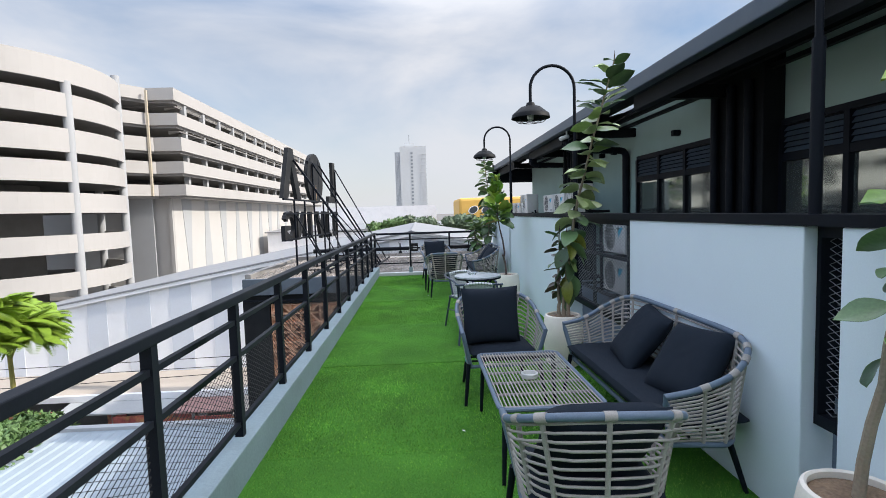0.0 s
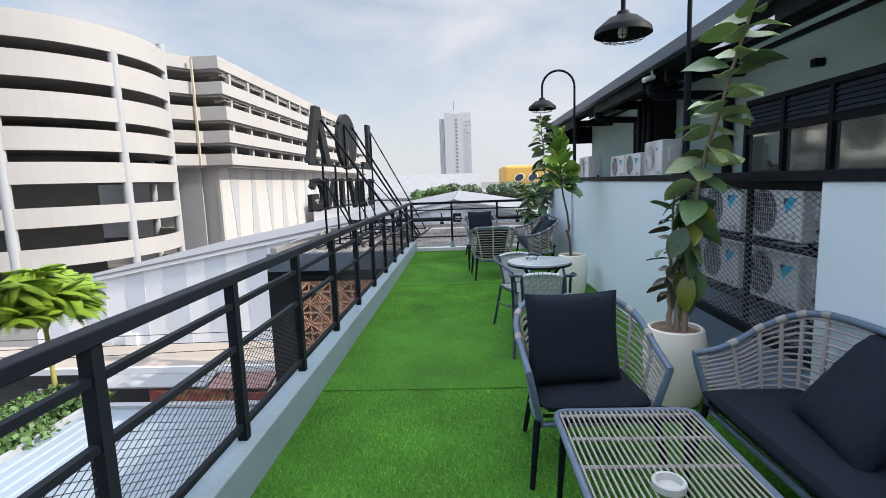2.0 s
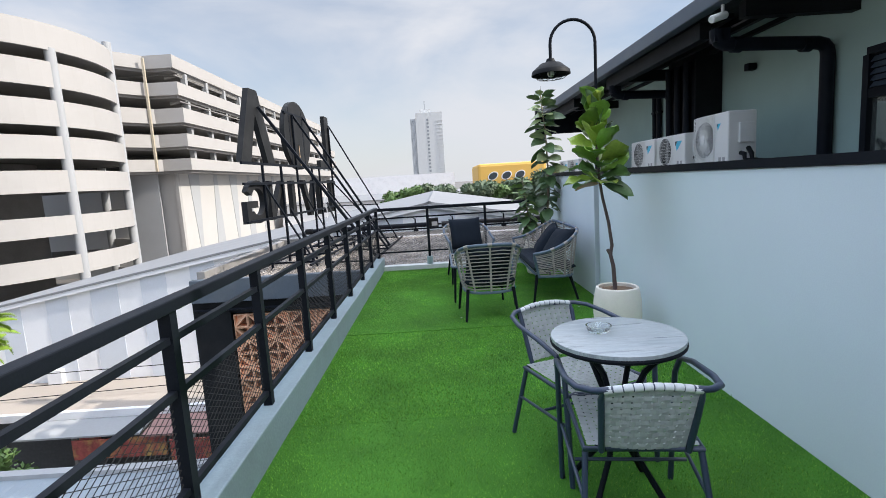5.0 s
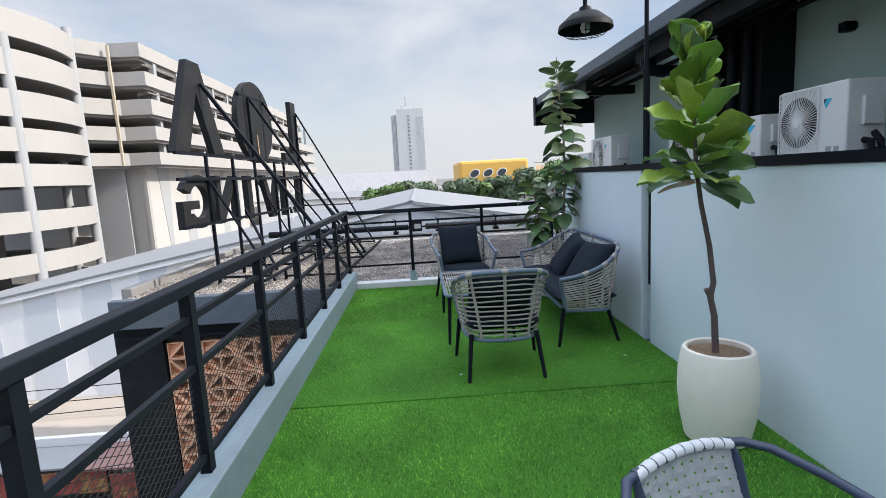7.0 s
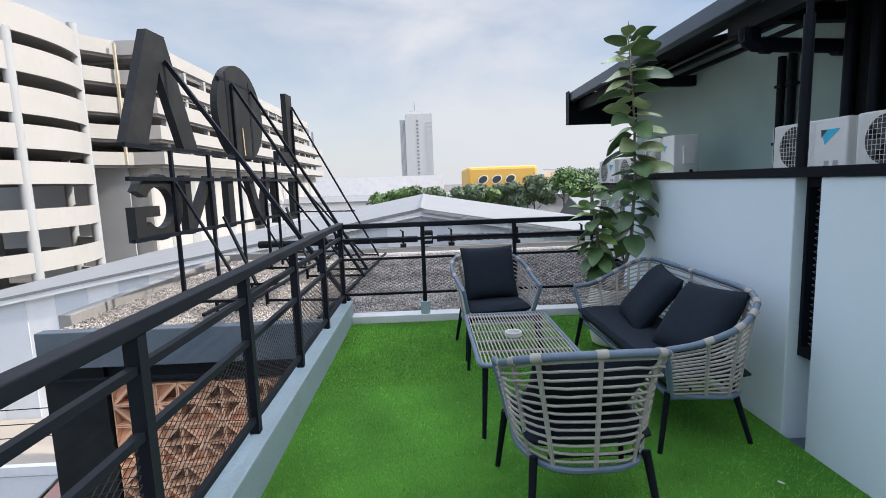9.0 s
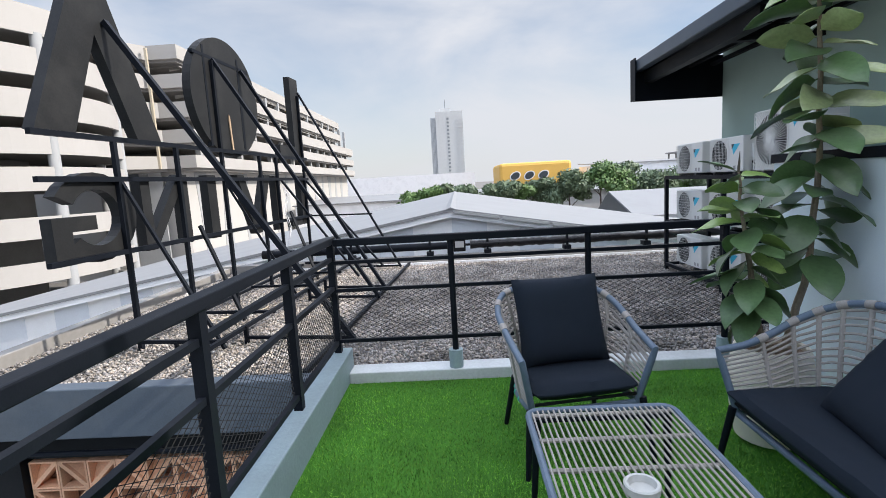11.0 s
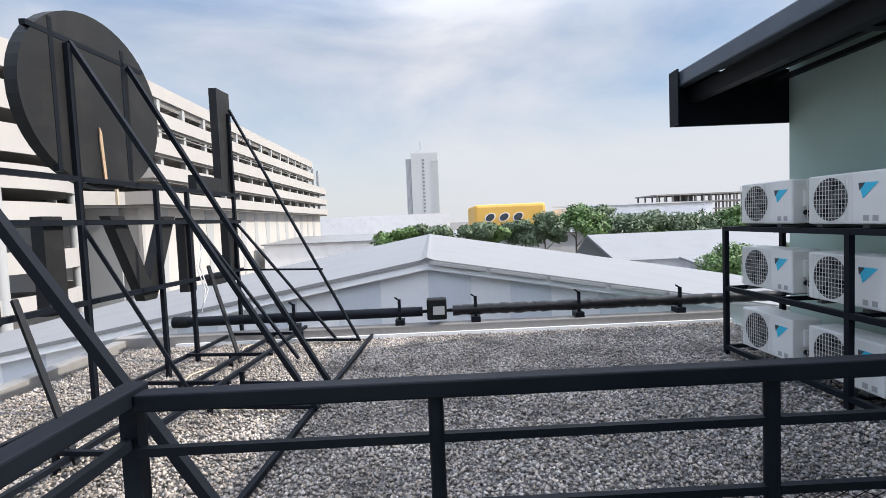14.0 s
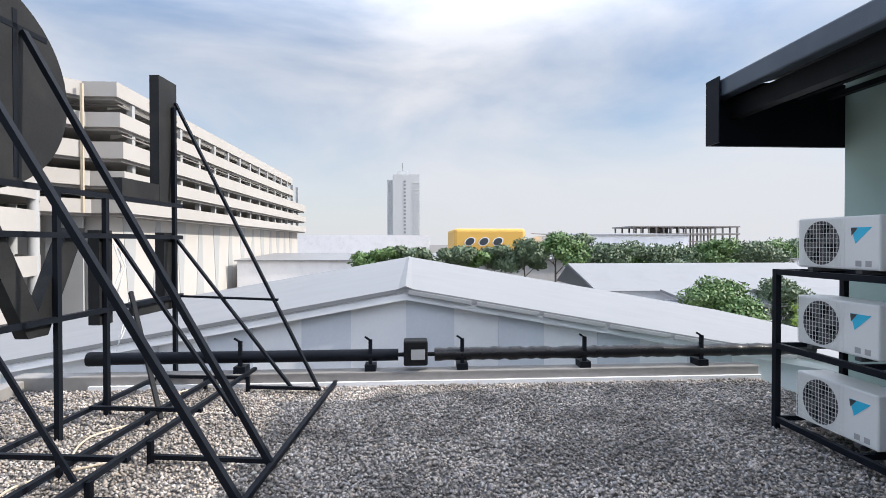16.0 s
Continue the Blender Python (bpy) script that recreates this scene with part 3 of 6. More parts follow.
# ---- outdoor air-conditioning units ----
def ac_unit(m, w=0.70, h=0.40, d=0.25, group="air conditioner units on the rack", radial=False):
    """Front faces -x, width along y with the fan at the far (+y) end."""
    t = thing("air_conditioner_unit", "large off-white outdoor unit with a square radial fan grille" if radial else "off-white outdoor air conditioner unit with round fan grille", "air conditioner", m, group)
    boxed("body", (0, d, -w / 2, w / 2, 0.025, h), M_ACWHITE, t, bevel=0.012)
    cy, cz, r = w * 0.18, h * 0.53, min(h * 0.41, w * 0.29)
    bm = bm_new()
    vs = [bm.verts.new((-0.003, cy + r * math.cos(a), cz + r * math.sin(a))) for a in np.linspace(0, 2 * math.pi, 32, endpoint=False)]
    f = bm.faces.new(vs)
    bmesh.ops.extrude_face_region(bm, geom=[f])
    bmesh.ops.translate(bm, verts=vs, vec=(0.002, 0, 0))
    fan = part("fan_opening", bm, M_ACGREY, t)
    for k in range(4):
        a = k * math.pi / 2 + 0.4
        c, s = math.cos(a), math.sin(a)
        bm = bm_new()
        prism(bm, [(cy + 0.03 * c, cz + 0.03 * s), (cy + r * 0.9 * math.cos(a - 0.35), cz + r * 0.9 * math.sin(a - 0.35)), (cy + r * 0.92 * math.cos(a + 0.3), cz + r * 0.92 * math.sin(a + 0.3))], "x", -0.006, -0.0035)
        part("fan_blade", bm, M_BLACKMATT, fan)
    bm = bm_new()
    y0, y1, z0, z1 = cy - w * 0.31, w / 2 - 0.012, 0.04, h - 0.015
    if radial:
        hy, hz = (y0 + y1) / 2, (z0 + z1) / 2
        for k in range(56):
            a = 2 * math.pi * k / 56
            q = min((y1 - y0) / 2 / max(1e-6, abs(math.cos(a))), (z1 - z0) / 2 / max(1e-6, abs(math.sin(a))))
            bar(bm, (-0.016, hy + 0.03 * math.cos(a), hz + 0.03 * math.sin(a)), (-0.014, hy + q * math.cos(a), hz + q * math.sin(a)), 0.0042)
        prism(bm, [(hy + 0.035 * math.cos(a), hz + 0.035 * math.sin(a)) for a in np.linspace(0, 2 * math.pi, 16, endpoint=False)], "x", -0.024, -0.012)
        for a, b in (((y0, z0), (y1, z0)), ((y1, z0), (y1, z1)), ((y1, z1), (y0, z1)), ((y0, z1), (y0, z0))):
            bar(bm, (-0.014, *a), (-0.014, *b), 0.007)
    for k in range(0 if radial else 11):
        z = z0 + (z1 - z0) * k / 10
        bar(bm, (-0.014, y0, z), (-0.014, y1, z), 0.0026)
    for k in range(0 if radial else 15):
        y = y0 + (y1 - y0) * k / 14
        bar(bm, (-0.014, y, z0), (-0.014, y, z1), 0.0022)
    part("fan_grille", bm, M_ACWHITE, t)
    bm = bm_new()
    e = 0.45 if radial else 1.0
    prism(bm, [(-w * 0.19, h * 0.80), (-w * (0.19 + 0.23 * e), h * 0.80), (-w * (0.19 + 0.05 * e), h * (0.80 - 0.28 * e))], "x", -0.003, -0.001)
    part("emblem", bm, M_CYAN, t, "cyan triangular printed emblem")
    bm = bm_new()
    prism(bm, [(-w * 0.19, h * 0.795), (-w * (0.19 + 0.08 * e), h * 0.795), (-w * (0.19 + 0.01 * e), h * (0.795 - 0.135 * e))], "x", -0.005, -0.0035)
    part("emblem", bm, M_ACGREY, t, "black triangular printed emblem")
    for k in range(2):
        boxed("sticker", (-0.002, -0.0008, -w * (0.27 + 0.11 * k) - 0.025, -w * (0.27 + 0.11 * k) + 0.02, 0.05, 0.09), M_WHITE, t)
    boxed("valve_cover", (d * 0.35, d * 0.85, -w / 2 - 0.03, -w / 2 - 0.0005, h * 0.42, h * 0.78), M_ACWHITE, t, bevel=0.006)
    bm = bm_new()
    for k in range(2):
        x = d * (0.45 + 0.25 * k)
        tube(bm, [(x, -w / 2 - 0.002, 0.12 + 0.05 * k), (x, -w / 2 - 0.06, 0.11), (x, -w / 2 - 0.07, 0.05), (x + 0.15, -w / 2 - 0.07, 0.03), (x + 0.35, -w / 2 - 0.07, 0.03)], 0.022, 8)
    part("refrigerant_pipe", bm, M_BLACKMATT, t, "black insulated refrigerant pipes", smooth=True)
    for y in (-w * 0.3, w * 0.3):
        boxed("foot", (-0.015, d + 0.015, y - 0.025, y + 0.025, 0, 0.0249), M_ACGREY, t)
    return t


def ac_rack(y0, y1, levels, x0=2.70, x1=3.28, top=None):
    t = thing("steel_rack", "black steel rack carrying outdoor units", "rack")
    n = max(1, round((y1 - y0) / 1.3))
    for i in range(n + 1):
        y = y0 + (y1 - y0) * i / n
        for x in (x0, x1):
            boxed("post", (x - 0.022, x + 0.022, y - 0.022, y + 0.022, -0.03, max(levels)), M_BLACK, t)
    for z in levels:
        for x in (x0, x1):
            boxed("beam", (x - 0.02, x + 0.02, y0 - 0.022, y1 + 0.022, z - 0.045, z - 0.001), M_BLACK, t)
        for i in range(2 * n + 1):
            y = y0 + (y1 - y0) * i / (2 * n)
            boxed("cross_bar", (x0 + 0.021, x1 - 0.021, y - 0.015, y + 0.015, z - 0.04, z - 0.002), M_BLACK, t)


XU = 2.80
ac_rack(12.75, 15.75, (0.10, 0.70, 1.30))
for z in (0.10, 0.70, 1.30):
    for yc in (15.30, 14.42, 13.5):
        if z > 1 and yc < 14:
            ac_unit(Matrix.Translation((XU, 13.45, z)), 0.82, 0.60, 0.30, radial=True)
        else:
            ac_unit(Matrix.Translation((XU, yc, z)))
ac_rack(1.2, 11.6, (0.25, 0.82, 1.40))
ac_unit(Matrix.Translation((XU, 9.15, 1.40)), 0.64, 0.53, 0.28, radial=True)
ac_unit(Matrix.Translation((XU, 10.07, 1.40)), 0.74)
ac_unit(Matrix.Translation((XU, 10.90, 1.40)), 0.76)
for yc in (2.1, 6.13, 7.05):
    for z in (0.25, 0.82):
        ac_unit(Matrix.Translation((XU - 0.05, yc, z)), 0.78, 0.49, 0.30)

GZ = -8.0
# ---- gravel roof and its edges ----
bm = bm_new()
box(bm, -4.25, 3.64, 12.262, 17.6, -0.35, -0.02)
tagged(part("gravel_roof", bm, M_GRAVEL), "flat roof deck under grey gravel", "roof", kind="structure")
bm = bm_new()
box(bm, -4.3, -1.2, 12.12, 12.26, -0.36, 0.03, bevel=0.01)
tagged(part("roof_edge_front", bm, M_FASCIA), "dark blue-grey metal roof edge over the block screen", "trim", kind="structure")
bm = bm_new()
box(bm, -4.4, -4.252, 12.62, 17.6, -0.36, 0.10, bevel=0.01)
tagged(part("roof_edge_side", bm, M_SHADOWCONC), "pale concrete roof edge beside the gravel", "trim", kind="structure")
bm = bm_new()
box(bm, -4.4, 3.64, 17.25, 17.45, -0.02, 0.13, bevel=0.01)
# the upstand's shaded face is put into its darker concrete colour
tagged(part("parapet_far", bm, M_SHADOWCONC), "low grey concrete upstand behind the gravel", "parapet", kind="structure")
bm = bm_new()
box(bm, -3.6, 3.64, 17.21, 17.249, -0.02, 0.035)
tagged(part("parapet_flashing", bm, M_HALLW), "thin white flashing strip at the gravel edge", "trim", kind="structure")
bm = bm_new()
box(bm, -4.38, 3.64, 12.5, 17.4, GZ, -0.352)
tagged(part("wall_under_roof", bm, M_BLACKMATT), "dark wall below the gravel roof", "wall", kind="structure")


def stones(name, x0, x1, y0, y1, count, seed):
    rng = np.random.default_rng(seed)
    base = np.array([(1, 0, 0), (-0.5, 0.8, 0), (-0.5, -0.8, 0.1), (0.1, 0, 0.75), (0, 0.1, -0.6)], float)
    tri = np.array([(0, 1, 3), (1, 2, 3), (2, 0, 3), (1, 0, 4), (2, 1, 4), (0, 2, 4)])
    ang = rng.uniform(0, 2 * np.pi, count)
    size = rng.uniform(0.010, 0.022, count)
    wob = rng.uniform(0.6, 1.35, (count, 5, 3))
    v = base[None] * wob * size[:, None, None]
    c, s = np.cos(ang), np.sin(ang)
    x = v[:, :, 0] * c[:, None] - v[:, :, 1] * s[:, None]
    y = v[:, :, 0] * s[:, None] + v[:, :, 1] * c[:, None]
    px, py, pz = rng.uniform(x0, x1, count), rng.uniform(y0, y1, count), rng.uniform(-0.018, 0.004, count)
    v = np.stack([x + px[:, None], y + py[:, None], v[:, :, 2] + pz[:, None]], -1).reshape(-1, 3)
    f = (tri[None] + (np.arange(count) * 5)[:, None, None]).reshape(-1, 3)
    me = bpy.data.meshes.new(name)
    me.vertices.add(len(v))
    me.vertices.foreach_set("co", v.ravel())
    me.loops.add(f.size)
    me.loops.foreach_set("vertex_index", f.ravel())
    me.polygons.add(len(f))
    me.polygons.foreach_set("loop_start", np.arange(0, f.size, 3))
    me.update(calc_edges=True)
    me.materials.append(M_STONE)
    return tagged(new(name, me), "loose grey and tan roof gravel", "gravel", kind="stuff")


stones("gravel", -4.2, 3.6, 12.27, 17.2, 95000, 3)

# ---- wrapped pipe along the far parapet ----
pipe = thing("wrapped_pipe", "long black wrapped pipe on brackets along the roof edge", "pipe")
bm = bm_new()
rng = random.Random(4)
tube(bm, [(x, 17.36 + rng.uniform(-0.004, 0.004), 0.29 + rng.uniform(-0.004, 0.004)) for x in np.arange(-0.02, 4.4, 0.06)], [0.068 + rng.uniform(-0.007, 0.007) for _ in np.arange(-0.02, 4.4, 0.06)], 10)
part("wrapped_section", bm, mat("crinkled_black_plastic", (0.007, 0.007, 0.009), 0.3, 0.3, 20, 60, 0.4, 0.006, spec=0.35), pipe, smooth=True)
bm = bm_new()
tube(bm, [(-3.5, 17.36, 0.29), (-0.42, 17.36, 0.29)], 0.064, 12)
part("pipe_section", bm, M_BLACK, pipe, smooth=True)
bm = bm_new()
tube(bm, [(-0.42, 17.36, 0.29), (-0.02, 17.36, 0.29)], 0.022, 10)
part("coupling", bm, M_BLACKMATT, pipe, smooth=True)
bm = bm_new()
tube(bm, [(-3.68, 17.36, 0.29), (-3.48, 17.36, 0.29)], 0.075, 12)
part("pipe_end", bm, M_BLACKMATT, pipe, smooth=True)
boxed("motor_box", (-0.36, -0.10, 17.23, 17.44, 0.19, 0.46), M_BLACKMATT, pipe, bevel=0.02)
boxed("motor_plate", (-0.28, -0.13, 17.226, 17.2295, 0.26, 0.37), M_GREYP, pipe, "small grey rating plate")
for x in (-2.1, -0.72, 0.28, 1.65, 3.0):
    boxed("bracket", (x - 0.02, x + 0.02, 17.30, 17.33, 0.13, 0.47), M_BLACK, pipe)
    boxed("bracket", (x - 0.06, x + 0.06, 17.27, 17.44, 0.13, 0.20), M_BLACK, pipe)
    bm = bm_new()
    bar(bm, (x, 17.31, 0.46), (x - 0.06, 17.31, 0.50), 0.02)
    part("bracket_hook", bm, M_BLACK, pipe)


# ---- rooftop letter sign seen from behind ----
SIGN_ANG = math.degrees(math.atan2(0.42, 5.5))
SIGN = pose(-3.35, 12.0, 0, 0, 0, -SIGN_ANG)
sign = thing("rooftop_sign", "large black metal letter sign on a steel frame, seen from behind", "sign", SIGN)
# local: y runs along the sign, x=0 is the back of the letters, -x their front
LD, LF = 0.07, 0.03
# patchy black lifted towards grey: sun on the letter backs is painted in
M_LETTER = mat("sunlit_weathered_black_sheet", (0.014, 0.0145, 0.0155), 0.6, 0.3, 3, 60, 0.15, 0.003, dirt=(0.045, 0.044, 0.043), dirt_amount=0.5, dirt_scale=2.2, spec=0.25)


def poly_letter(pieces):
    bm = bm_new()
    for k, p in enumerate(pieces):
        prism(bm, p, "x", -LD - 0.001 * k, LF - 0.002 * k)
    # folded rims stand round a sunk back sheet
    backs = [f for f in bm.faces if min(v.co.x for v in f.verts) > LF - 0.05]
    bmesh.ops.inset_individual(bm, faces=backs, thickness=0.022, depth=-0.045)
    return part("letter", bm, M_LETTER, sign)


def rect(a, b, c, d):
    return [(a, c), (b, c), (b, d), (a, d)]


poly_letter([[(0.38, 1.96), (0.76, 1.96), (1.28, 3.24), (0.94, 3.24)], [(1.48, 1.96), (1.82, 1.96), (1.28, 3.24), (1.04, 2.98)]])
poly_letter([[(3.25 + 0.80 * math.cos(a), 2.6 + 0.73 * math.sin(a)) for a in np.linspace(0, 2 * math.pi, 48, endpoint=False)]])
poly_letter([rect(5.32, 5.66, 1.96, 3.28), rect(4.72, 5.33, 1.96, 2.13)])
# second row
g_arc = [(0.86 + 0.46 * math.cos(a), 1.26 + 0.38 * math.sin(a)) for a in np.linspace(radians(150), radians(-140), 20)]
g_in = [(0.86 + 0.27 * math.cos(a), 1.26 + 0.24 * math.sin(a)) for a in np.linspace(radians(150), radians(-140), 20)]
bm = bm_new()
for i in range(19):
    prism(bm, [g_arc[i], g_arc[i + 1], g_in[i + 1], g_in[i]], "x", -LD, LF)
prism(bm, rect(0.40, 0.58, 0.90, 1.28), "x", -LD - 0.001, LF + 0.001)
prism(bm, rect(0.58, 0.84, 1.16, 1.28), "x", -LD - 0.001, LF + 0.001)
part("letter", bm, M_LETTER, sign)
poly_letter([rect(1.42, 1.55, 0.89, 1.63), rect(2.04, 2.17, 0.89, 1.63), [(2.02, 1.63), (2.17, 1.63), (1.57, 0.89), (1.42, 0.89)]])
poly_letter([rect(2.56, 2.74, 0.88, 1.63)])
poly_letter([[(3.26, 1.64), (3.44, 1.64), (3.84, 0.82), (3.66, 0.82)], [(4.06, 1.64), (4.24, 1.64), (3.84, 0.82), (3.66, 0.82)]])
poly_letter([rect(4.40, 4.57, 0.80, 1.63)])
poly_letter([rect(5.40, 5.58, 0.80, 1.63), rect(4.95, 5.41, 0.80, 0.94)])
# ribs and stays behind the letters
for a, b, c, d in ((2.75, 2.79, 1.98, 3.16), (3.55, 3.59, 1.98, 3.16), (2.55, 3.85, 3.02, 3.06)):
    boxed("letter_rib", (LF - 0.044, LF + 0.004, a, b, c, d), M_BLACK, sign)
M_RUST = mat("pale_rusty_strip", (0.42, 0.30, 0.20), 0.8, 0.25, 9, 60, 0.2, dirt=(0.22, 0.12, 0.07), dirt_amount=0.6, dirt_scale=7)
bm = bm_new()
prism(bm, [(3.22, 1.95), (3.25, 1.95), (3.235, 2.18), (3.225, 2.36), (3.20, 2.40), (3.195, 2.28)], "x", LF + 0.006, LF + 0.016)
part("rusty_strip", bm, M_RUST, sign, "pale rusty metal strip")
for k, y in enumerate((4.50, 4.56)):
    bm = bm_new()
    tube(bm, [(0.09, y, 1.52 - 0.05 * k), (0.12, y + 0.06, 1.30), (0.10, y - 0.03, 1.08), (0.14, y + 0.05, 0.80), (0.11, y, 0.55 + 0.1 * k)], 0.006, 6)
    part("loose_cable", bm, M_HALLW, sign, "thin white loose cable")
for z in (1.93, 1.58, 0.93):
    boxed("frame_rail", (LF + 0.003, 0.075, 0.3, 5.7, z - 0.022, z + 0.022), M_BLACK, sign)
for y in (1.12, 2.0, 2.9, 3.9, 4.45, 5.56):
    boxed("frame_post", (LF + 0.004, 0.074, y - 0.021, y + 0.021, -0.02, 3.0 if 2.5 < y < 3.5 or y > 5 else 1.95), M_BLACK, sign)


def stay(a, b, w=0.04):
    bm = bm_new()
    bar(bm, a, b, w)
    part("stay", bm, M_BLACK, sign)


# long stays from the letters' heads, each with a low foot bar and an upright at mid-span
for y, zt, fx, fy, w in ((1.22, 2.95, 2.07, 1.2, 0.05), (2.93, 3.02, 1.93, 2.83, 0.04), (3.62, 3.02, 1.87, 3.42, 0.04), (5.60, 3.06, 1.77, 5.09, 0.028)):
    stay((0.05, y, zt), (fx, fy, 0.03), w)
    stay((1.02, fy + 0.06, 0.05), (fx, fy, 0.05), 0.03)
    stay((1.02, fy + 0.06, -0.02), (1.02, fy + 0.06, 0.16), 0.034)
# short stays from the middle rail
for y, fx, fy in ((1.15, 0.95, 1.0), (2.90, 0.74, 3.15), (4.58, 1.25, 4.35), (5.59, 1.45, 5.2)):
    stay((0.05, y, 1.57), (fx, fy, 0.03), 0.028)
# slanted legs under the lower rail
for y, fy in ((2.20, 2.0), (4.72, 4.3)):
    stay((0.10, y, 1.06), (0.62, fy, 0.02), 0.034)
# the base frame on the gravel
for y in (0.9, 1.9, 3.25, 4.2, 5.2):
    stay((0.05, y + 0.05, 0.13), (1.02, y, 0.13), 0.032)
    stay((0.55, y + 0.02, -0.02), (0.55, y + 0.02, 0.13), 0.03)
for x, h in ((0.05, 0.10), (0.66, 0.10), (1.02, 0.15), (1.92, 0.03)):
    stay((x, 0.4, h), (x - 0.06, 5.5, h), 0.036)
stay((0.06, 5.6, 0.93), (1.3, 5.24, 0.93), 0.024)

M_CABLE = mat("pale_tan_cable", (0.50, 0.43, 0.33), 0.6, 0.1, 8, 60, 0.0)


def at_bend(pts, q):
    """A smooth curve through flat points, lying on the gravel."""
    f = q * (len(pts) - 1)
    i = min(int(f), len(pts) - 2)
    u = f - i
    p = [Vector((*pts[max(0, min(len(pts) - 1, i + k))], 0.018)) for k in (-1, 0, 1, 2)]
    return 0.5 * (2 * p[1] + (p[2] - p[0]) * u + (2 * p[0] - 5 * p[1] + 4 * p[2] - p[3]) * u * u + (3 * p[1] - p[0] - 3 * p[2] + p[3]) * u ** 3)


for k, pts in enumerate(([(0.5, 3.4), (0.3, 3.9), (0.55, 4.4), (0.35, 5.0), (0.6, 5.3)], [(0.2, 2.0), (0.6, 2.5), (0.4, 3.1), (0.8, 3.5)])):
    h = thing("hose", "pale flexible cable lying on the gravel", "cable", SIGN)
    bm = bm_new()
    tube(bm, [at_bend(pts, i / 30) for i in range(31)], 0.008, 6)
    part("cable", bm, M_CABLE, h, smooth=True)

# ---- terracotta block screen and dark columns under the roof edge ----
screen = thing("block_screen", "terracotta breeze-block screen wall with pinwheel openings", "screen wall", kind="structure")
# dark sheet behind the blocks paints the shade of their openings
boxed("shade_backing", (-3.80, -1.2, 12.44, 12.48, -4.0, -0.62), M_TERRAD, screen)
S = 0.236


def block_mesh():
    bm = bm_new()
    t = 0.014
    box(bm, 0, S - 0.006, 0, 0.14, 0, t)
    box(bm, 0, S - 0.006, 0, 0.14, S - t - 0.006, S - 0.006)
    box(bm, 0, t, 0, 0.14, t, S - t - 0.006)
    box(bm, S - t - 0.006, S - 0.006, 0, 0.14, t, S - t - 0.006)
    c = (S - 0.006) / 2
    e = S - 0.006 - t
    # one face slopes from the diagonal back into its corner, the other half stays open
    prism(bm, [(t, t), (t + 0.022, t), (e, e - 0.022), (e, e), (e - 0.022, e), (t, t + 0.022)], "y", 0.0, 0.12)
    a, b, k, k2 = [bm.verts.new(p) for p in ((t, 0.01, t), (e, 0.01, e), (t, 0.125, e), (c, 0.10, e))]
    bm.faces.new((a, b, k2, k))
    return mesh_of("block", bm, M_TERRA)


block_me = block_mesh()
flip = Matrix.Translation((S - 0.006, 0, 0)) @ Matrix.Diagonal((-1, 1, 1, 1))
upside = Matrix.Translation((0, 0, S - 0.006)) @ Matrix.Diagonal((1, 1, -1, 1))
for i in range(10):
    for j in range(13):
        m = Matrix.Translation((-3.70 + i * S, 12.29, -0.62 - (j + 1) * S))
        share("block", block_me, screen, m @ (flip if i % 2 else Matrix.Identity(4)) @ (upside if j % 2 else Matrix.Identity(4)))
boxed("lintel", (-4.25, -1.2, 12.30, 12.46, -0.60, -0.362), M_BLACKMATT, screen, "dark recessed lintel above the blocks")
boxed("column", (-4.35, -3.72, 12.24, 12.50, GZ, -0.361), M_BLACKMATT, screen, "matt black column")
bm = bm_new()
tube(bm, [(-4.3, 12.18, -0.50), (-1.2, 12.18, -0.50)], 0.02, 8)
part("conduit", bm, M_BLACK, screen, smooth=True)
bm = bm_new()
box(bm, -1.31, -1.195, Y_BACK, 12.1, GZ, -0.602)
tagged(part("wall_below_terrace", bm, M_GREENWALL), "plain wall below the terrace", "wall", kind="structure")


# ---- ground, street and hall ----
bm = bm_new()
vs = [bm.verts.new((x, y, GZ)) for x, y in ((-1500, -600), (1500, -600), (1500, 2500), (-1500, 2500))]
bm.faces.new(vs)
tagged(part("ground", bm, M_GROUND), "grey street ground reaching the horizon", "ground", kind="structure")


def gable_hall(name, xc, y0, y1, zr, half, slope, label):
    t = thing(name, label, "hall")
    ze = zr - half * slope
    bm = bm_new()
    prism(bm, [(xc - half + 0.3, GZ), (xc + half - 0.3, GZ), (xc + half - 0.3, ze + 0.02), (xc, zr - 0.05), (xc - half + 0.3, ze + 0.02)], "y", y0 + 0.15, y1 - 0.15)
    part("wall", bm, M_HALLW, t)
    for s in (-1, 1):
        bm = bm_new()
        prism(bm, [(xc, zr), (xc + s * half, ze), (xc + s * half, ze + 0.07), (xc, zr + 0.07)], "y", y0, y1)
        part("roof", bm, M_SHEET, t)
        bm = bm_new()
        prism(bm, [(xc, zr - 0.13), (xc + s * half, ze - 0.13), (xc + s * half, ze - 0.001), (xc, zr - 0.001)], "y", y0 + 0.02, y0 + 0.149)
        part("bargeboard", bm, M_HALLW, t)
    bm = bm_new()
    prism(bm, [(xc - 0.12, zr + 0.05), (xc, zr + 0.10), (xc + 0.12, zr + 0.05), (xc, zr + 0.071)], "y", y0 - 0.01, y1)
    part("ridge_cap", bm, M_SHEET, t)
    return t


